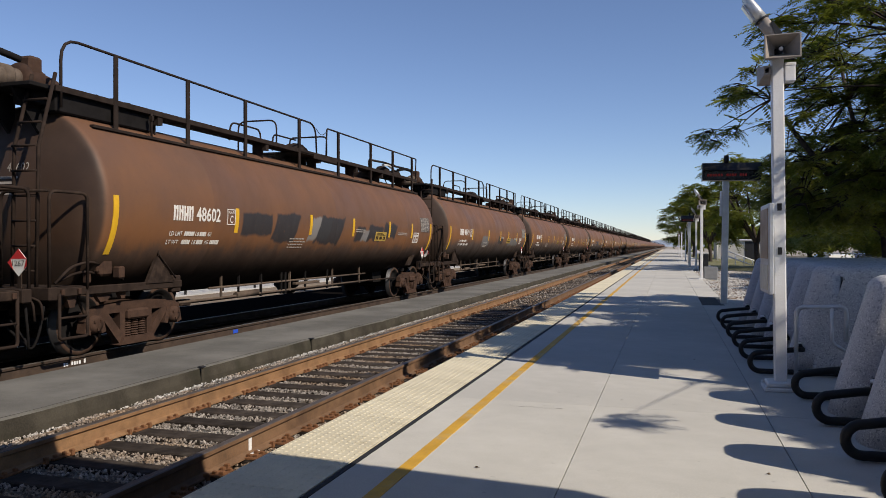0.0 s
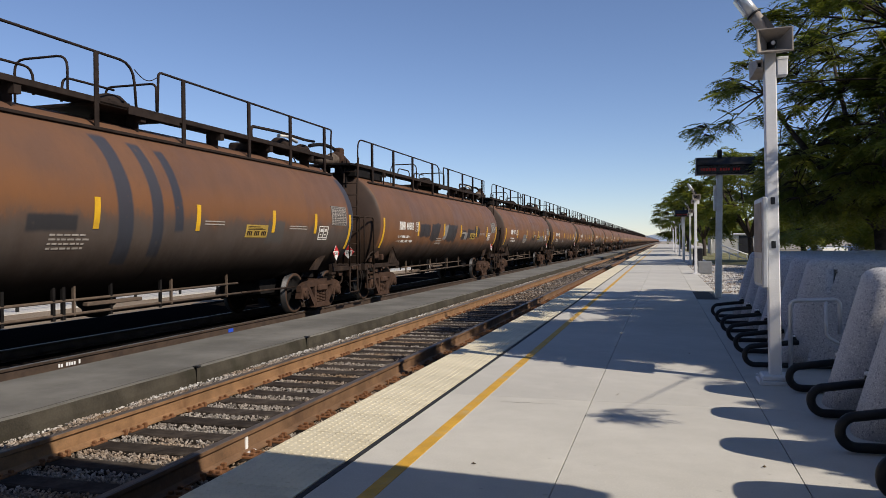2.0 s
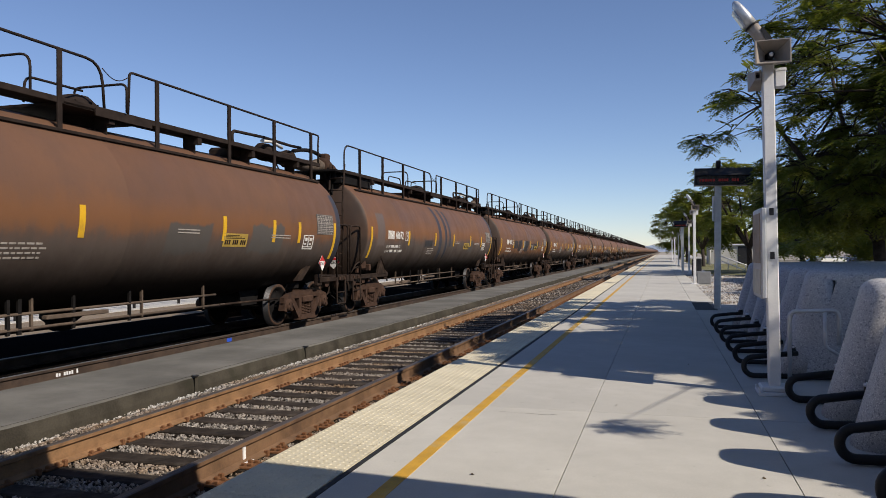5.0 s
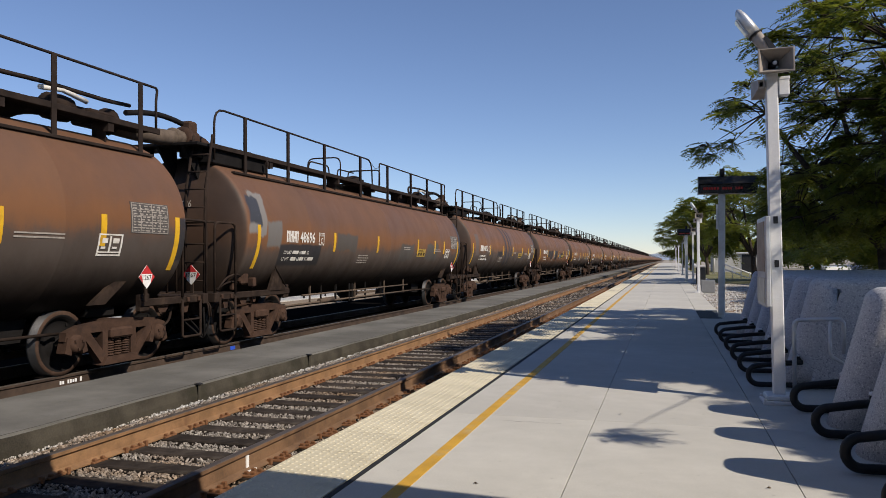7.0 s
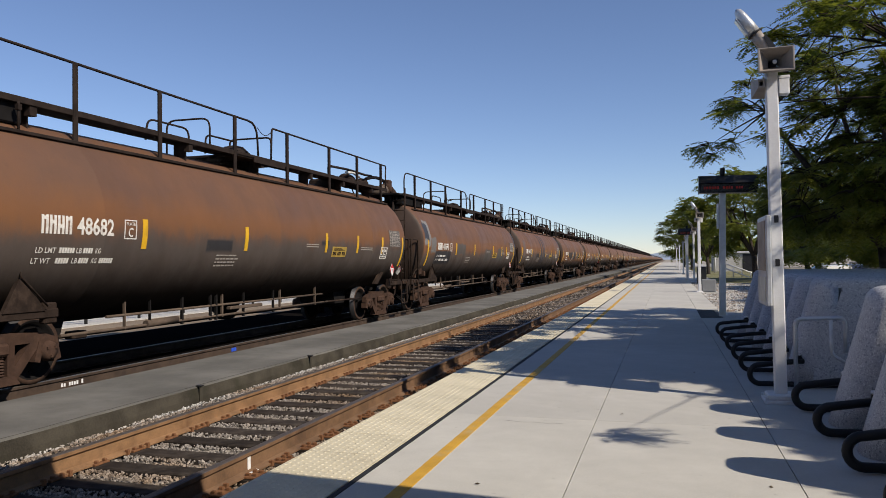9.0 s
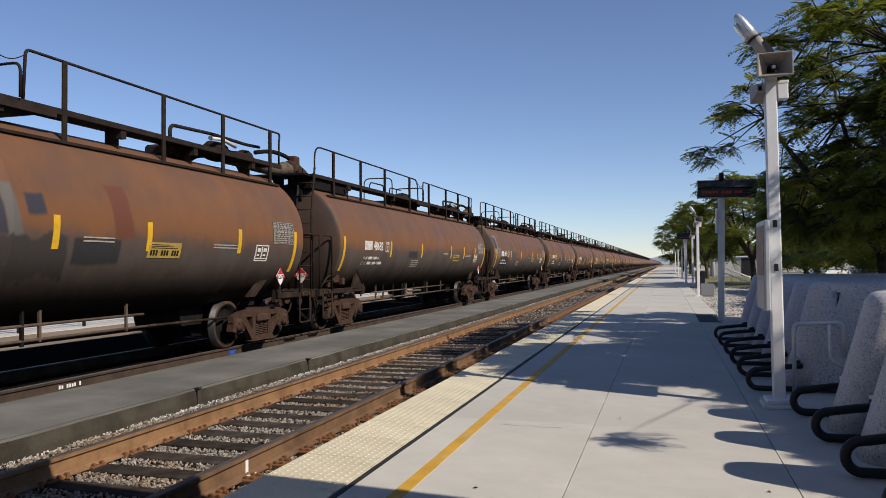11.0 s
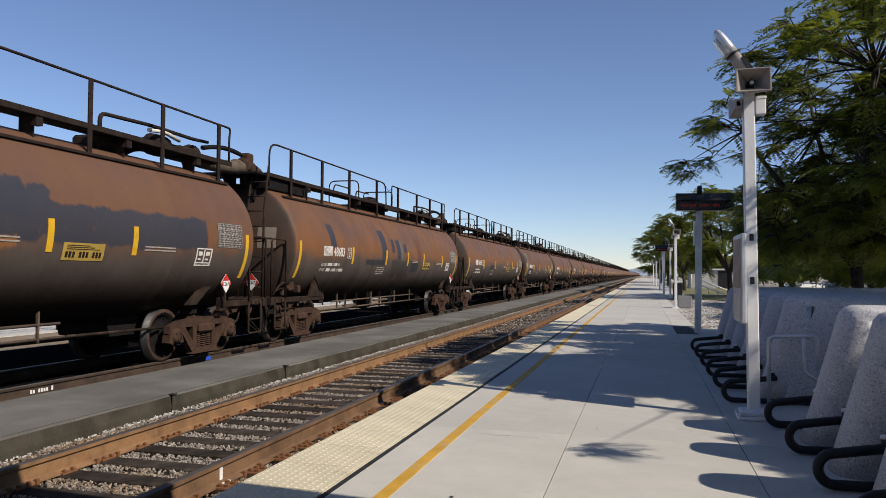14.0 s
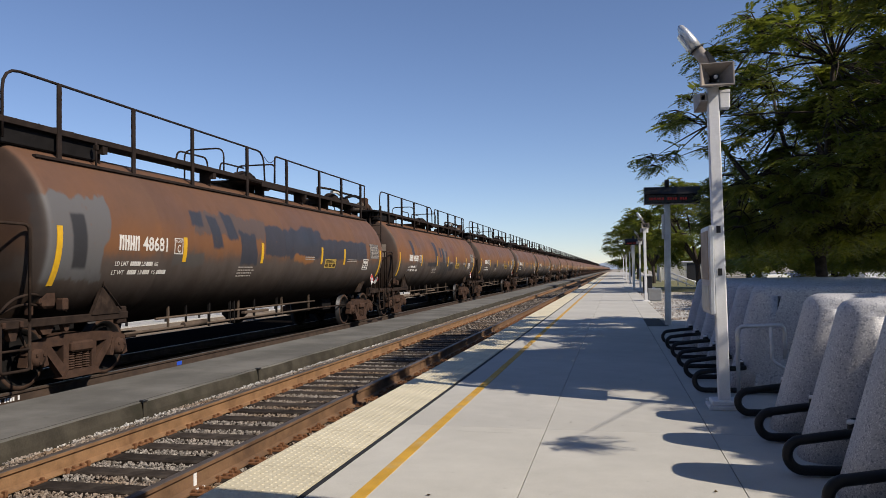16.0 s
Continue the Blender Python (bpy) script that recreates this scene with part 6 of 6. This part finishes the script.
for x, y, w, h, mt, label in ((1.68, 33.4, 0.55, 0.58, GREY_BOX, "squat grey electrical cabinet on the gravel"), (1.85, 44.0, 0.5, 1.0, DARK_METAL, "dark upright equipment cabinet beside the posts")):
    cab = thing("cabinet", None, None, label, "cabinet", pose(x, y, -0.06))
    part("body", Shape().box(-w / 2, w / 2, -0.2, 0.2, 0.05, h, 0.015), mt, cab)
    part("plinth", Shape().box(-w / 2 - 0.03, w / 2 + 0.03, -0.24, 0.24, 0.0, 0.05), CONCRETE, cab)
    part("door", Shape().box(-w / 2 + 0.03, w / 2 - 0.03, -0.212, -0.2, 0.09, h - 0.04, 0.004), mt, cab)
pole = thing("light_pole", None, None, "slender white light pole with a round lantern", "street lamp", pose(4.62, 80.0, -0.06))
part("pole", Shape().tube([(0, 0, 0), (0, 0, 4.0)], [0.12, 0.09], 12), WHITE_PAINT, pole)
part("lantern", Shape().lathe([(4.0, 0.1), (4.05, 0.3), (4.2, 0.34), (4.35, 0.22), (4.42, 0.03)], (0, 0, 0), "z", 16), WHITE_PAINT, pole)
ramp = thing("ramp_rail", None, None, "white sloping ramp handrail", "handrail")
for dz in (0.55, 0.95):
    part("rail", Shape().tube([(4.25, 62.0, dz + 0.1), (6.6, 61.0, dz - 0.85)], 0.05, 8), WHITE_PAINT, ramp)
for k in range(4):
    part("post", Shape().tube([(4.3 + 0.6 * k, 62 - 0.26 * k, -0.1), (4.3 + 0.6 * k, 62 - 0.26 * k, 1.03 - 0.245 * k)], 0.04, 8), WHITE_PAINT, ramp)
shed = thing("low_building", None, None, "low grey block building behind the trees", "building", pose(8.6, 92.0, -0.1))
part("wall", Shape().box(-3.5, 3.5, -2.5, 2.5, 0.0, 2.1, 0.02), CONCRETE, shed)
part("roof", Shape().box(-3.7, 3.7, -2.7, 2.7, 2.1, 2.25, 0.02), WHITE_PAINT, shed)
part("door", Shape().box(-0.5, 0.5, -2.53, -2.5, 0.0, 2.0), DARK_METAL, shed)

mesh_fence = thing("chain_fence", None, None, "galvanised chain-link fence round the car park", "fence")
for k in range(10):
    part("post", Shape().tube([(8.4 + k * 2.4, 40.0, -0.1), (8.4 + k * 2.4, 40.0, 1.16)], 0.03, 6), GALVANISED, mesh_fence)
for z in (0.08, 1.12):
    part("rail", Shape().tube([(8.4, 40.0, z), (30.0, 40.0, z)], 0.022, 6), GALVANISED, mesh_fence)
s = Shape()
for k in range(100):
    x = 8.4 + k * 0.2
    s.tube([(x, 40.0, 0.05), (x + 1.05, 40.0, 1.1)], 0.007, 3, caps=False).tube([(x + 1.05, 40.01, 0.05), (x, 40.01, 1.1)], 0.007, 3, caps=False)
tagged(part("wire_mesh", s, GALVANISED, mesh_fence), kind="stuff")

CAR_GLASS = plain("dark_car_glass", (0.015, 0.018, 0.02), 0.08, vary=0.1, bump=0)
TYRE = plain("tyre_rubber", (0.015, 0.015, 0.015), 0.8)
CAR_PAINTS = [plain("white_car_paint", (0.68, 0.68, 0.67), 0.25, vary=0.03, bump=0), plain("silver_car_paint", (0.40, 0.41, 0.42), 0.25, 0.5, vary=0.03, bump=0), plain("dark_blue_car_paint", (0.03, 0.04, 0.07), 0.22, vary=0.05, bump=0), plain("red_car_paint", (0.28, 0.02, 0.02), 0.25, vary=0.05, bump=0)]


def parked_car(m, paint, label):
    car = thing("parked_car", None, None, label, "car", m, "parked cars")
    body = [(-2.2, 0.35), (-2.2, 0.75), (-2.05, 0.88), (-1.3, 0.95), (1.15, 0.95), (2.1, 0.82), (2.25, 0.6), (2.25, 0.35)]
    part("body", Shape().slab(body, -0.88, 0.88, "y"), paint, car)
    cab = [(-1.75, 0.95), (-1.25, 1.42), (0.35, 1.45), (1.1, 0.95)]
    part("cabin", Shape().slab(cab, -0.74, 0.74, "y"), paint, car)
    part("side_window", Shape().slab([(-1.5, 1.0), (-1.15, 1.36), (0.3, 1.38), (0.9, 1.0)], -0.752, -0.738, "y"), CAR_GLASS, car)
    part("windscreen", Shape().slab([(0.38, 1.43), (1.12, 0.98), (1.14, 1.0), (0.41, 1.46)], -0.66, 0.66, "y"), CAR_GLASS, car)
    part("bumper", Shape().box(2.2, 2.3, -0.8, 0.8, 0.38, 0.58, 0.03), DARK_METAL, car)
    for y in (-0.6, 0.6):
        part("headlight", Shape().box(2.17, 2.26, y - 0.17, y + 0.17, 0.62, 0.76, 0.02), LAMP_GLASS, car)
    for x in (-1.35, 1.4):
        for y in (-0.80, 0.80):
            w = part("wheel", Shape().lathe([(y - 0.1, 0.2), (y - 0.09, 0.32), (y + 0.09, 0.32), (y + 0.1, 0.2)], (x, 0, 0.32), "y", 20), TYRE, car)
            part("rim", Shape().lathe([(y - 0.112, 0.04), (y - 0.108, 0.19), (y - 0.1, 0.2)], (x, 0, 0.32), "y", 16), GALVANISED, w)
    return car


sheet("lawn", 3.0, 8.95, 47.0, 140.0, -0.5, -0.045, LAWN, "dry tan and green lawn beyond the gravel", "lawn")
sheet("car_park", 9.0, 60.0, 46.0, 120.0, -0.7, -0.585, ASPHALT, "worn grey asphalt car park", "car park")
for x, y, turn, k, label in ((13.4, 63, 95, 2, "dark blue parked car"), (10.9, 56, 88, 0, "white parked car"), (14.0, 57, 92, 1, "silver parked car"), (17.2, 57, 90, 0, "white parked car by the fence"), (20.6, 57, 88, 3, "red parked car by the fence"), (12.8, 70, 180, 1, "silver parked car further back"), (19, 71, 175, 0, "white parked car further back")):
    parked_car(pose(x, y, -0.585, 0, 0, turn), CAR_PAINTS[k], label + " on asphalt")
stones("white_gravel_stones", 9000, 1.36, 6.0, 21.7, 47.0, lambda x, y: -0.055 + 0 * x, 0.028, PALE_STONE, "pale loose gravel beside the platform", 8)
# marks sprayed on the strip and rail
SPRAY_WHITE = plain("white_spray_paint", (0.7, 0.7, 0.7), 0.6, vary=0.1)
marks = thing("spray_marks", None, None, "small white painted characters, unreadable, on the rail web", "paint marks", kind="structure")
r = random.Random(9)
for k, h in enumerate((0.05, 0.045, 0.0, 0.05, 0.05, 0.045, 0.05, 0.0, 0.06)):
    if h:
        part("mark", Shape().box(-8.187, -8.182, 8.63 + k * 0.048, 8.662 + k * 0.048, -0.33, -0.33 + h), SPRAY_WHITE, marks)
part("mark", Shape().box(-3.407, -3.398, 5.62, 5.66, -0.36, -0.25).box(-3.40, -3.345, 5.58, 5.70, -0.372, -0.364), SPRAY_WHITE, marks)
part("mark", Shape().box(-8.187, -8.182, 12.95, 13.12, -0.34, -0.27), plain("blue_spray_paint", (0.02, 0.08, 0.5), 0.5, vary=0.1), marks, "blue sprayed spot")

# far line of trees and hedges that closes the view behind the car park
def far_wood():
    g = np.random.default_rng(21)
    v, f = [], []
    for x in np.arange(4.0, 130.0, 2.2):
        y, h = 150 + 0.3 * x + g.uniform(-8, 8), g.uniform(4.5, 8.5)
        for k in range(260):
            d = g.normal(size=3)
            d /= np.linalg.norm(d)
            c = np.array([x, y, h * 0.52]) + d * np.array([2.6, 2.6, h * 0.5]) * g.random() ** 0.4
            a, b = g.normal(size=3) * 0.33, g.normal(size=3) * 0.33
            n = len(v)
            v.extend([tuple(c - a), tuple(c + b), tuple(c + a), tuple(c - b)])
            f.append((n, n + 1, n + 2, n + 3))
    me = bpy.data.meshes.new("far_wood")
    me.from_pydata(v, [], f)
    me.materials.append(LEAF)
    return tagged(new("far_wood", me), "far line of green trees beyond the car park", "trees", kind="stuff")


far_wood()


# small litter and wear
DRY_LEAF = plain("dry_leaf", (0.11, 0.075, 0.04), 0.8, vary=0.4)
r = random.Random(17)
for x, y in ((-1.14, 4.53), (0.58, 4.9), (-0.4, 6.9), (0.3, 9.6)):
    a, k = r.uniform(0, math.tau), r.uniform(0.012, 0.02)
    s = Shape().add([(-k, 0, 0.002), (0, -k * 0.5, 0.008), (k, 0, 0.003), (0, k * 0.5, 0.012), (0, 0, -0.001)], [(0, 1, 2, 3), (0, 4, 1), (1, 4, 2), (2, 4, 3), (3, 4, 0)])
    thing("dry_leaf", s, DRY_LEAF, "small curled dry leaf lying on the platform", "leaf", pose(x, y, 0.004, 0, 0, math.degrees(a)), "dry leaves on the platform")


# ---- what moves ----
def train_way(t):
    """Metres that the train has rolled since the start; it slows a little all along."""
    return 5.48 * t - 0.0078 * t * t


def motions():
    for i, car in CARS:
        y = CAR_ZERO + i * PITCH + SLACK.get(i, 0.0)
        walk(car, [(t, pose(TRAIN_TRACK, y + train_way(t), RAIL_TOP)) for t in range(17)])
        if i > 8:
            continue
        for truck in car.children:
            if truck.name.startswith("truck"):
                for w in truck.children:
                    if w.name.startswith("wheelset"):
                        walk(w, [(k / 10, pose(*w.location, -math.degrees(train_way(k / 10) / 0.457), 0, 0)) for k in range(161)])


motions()
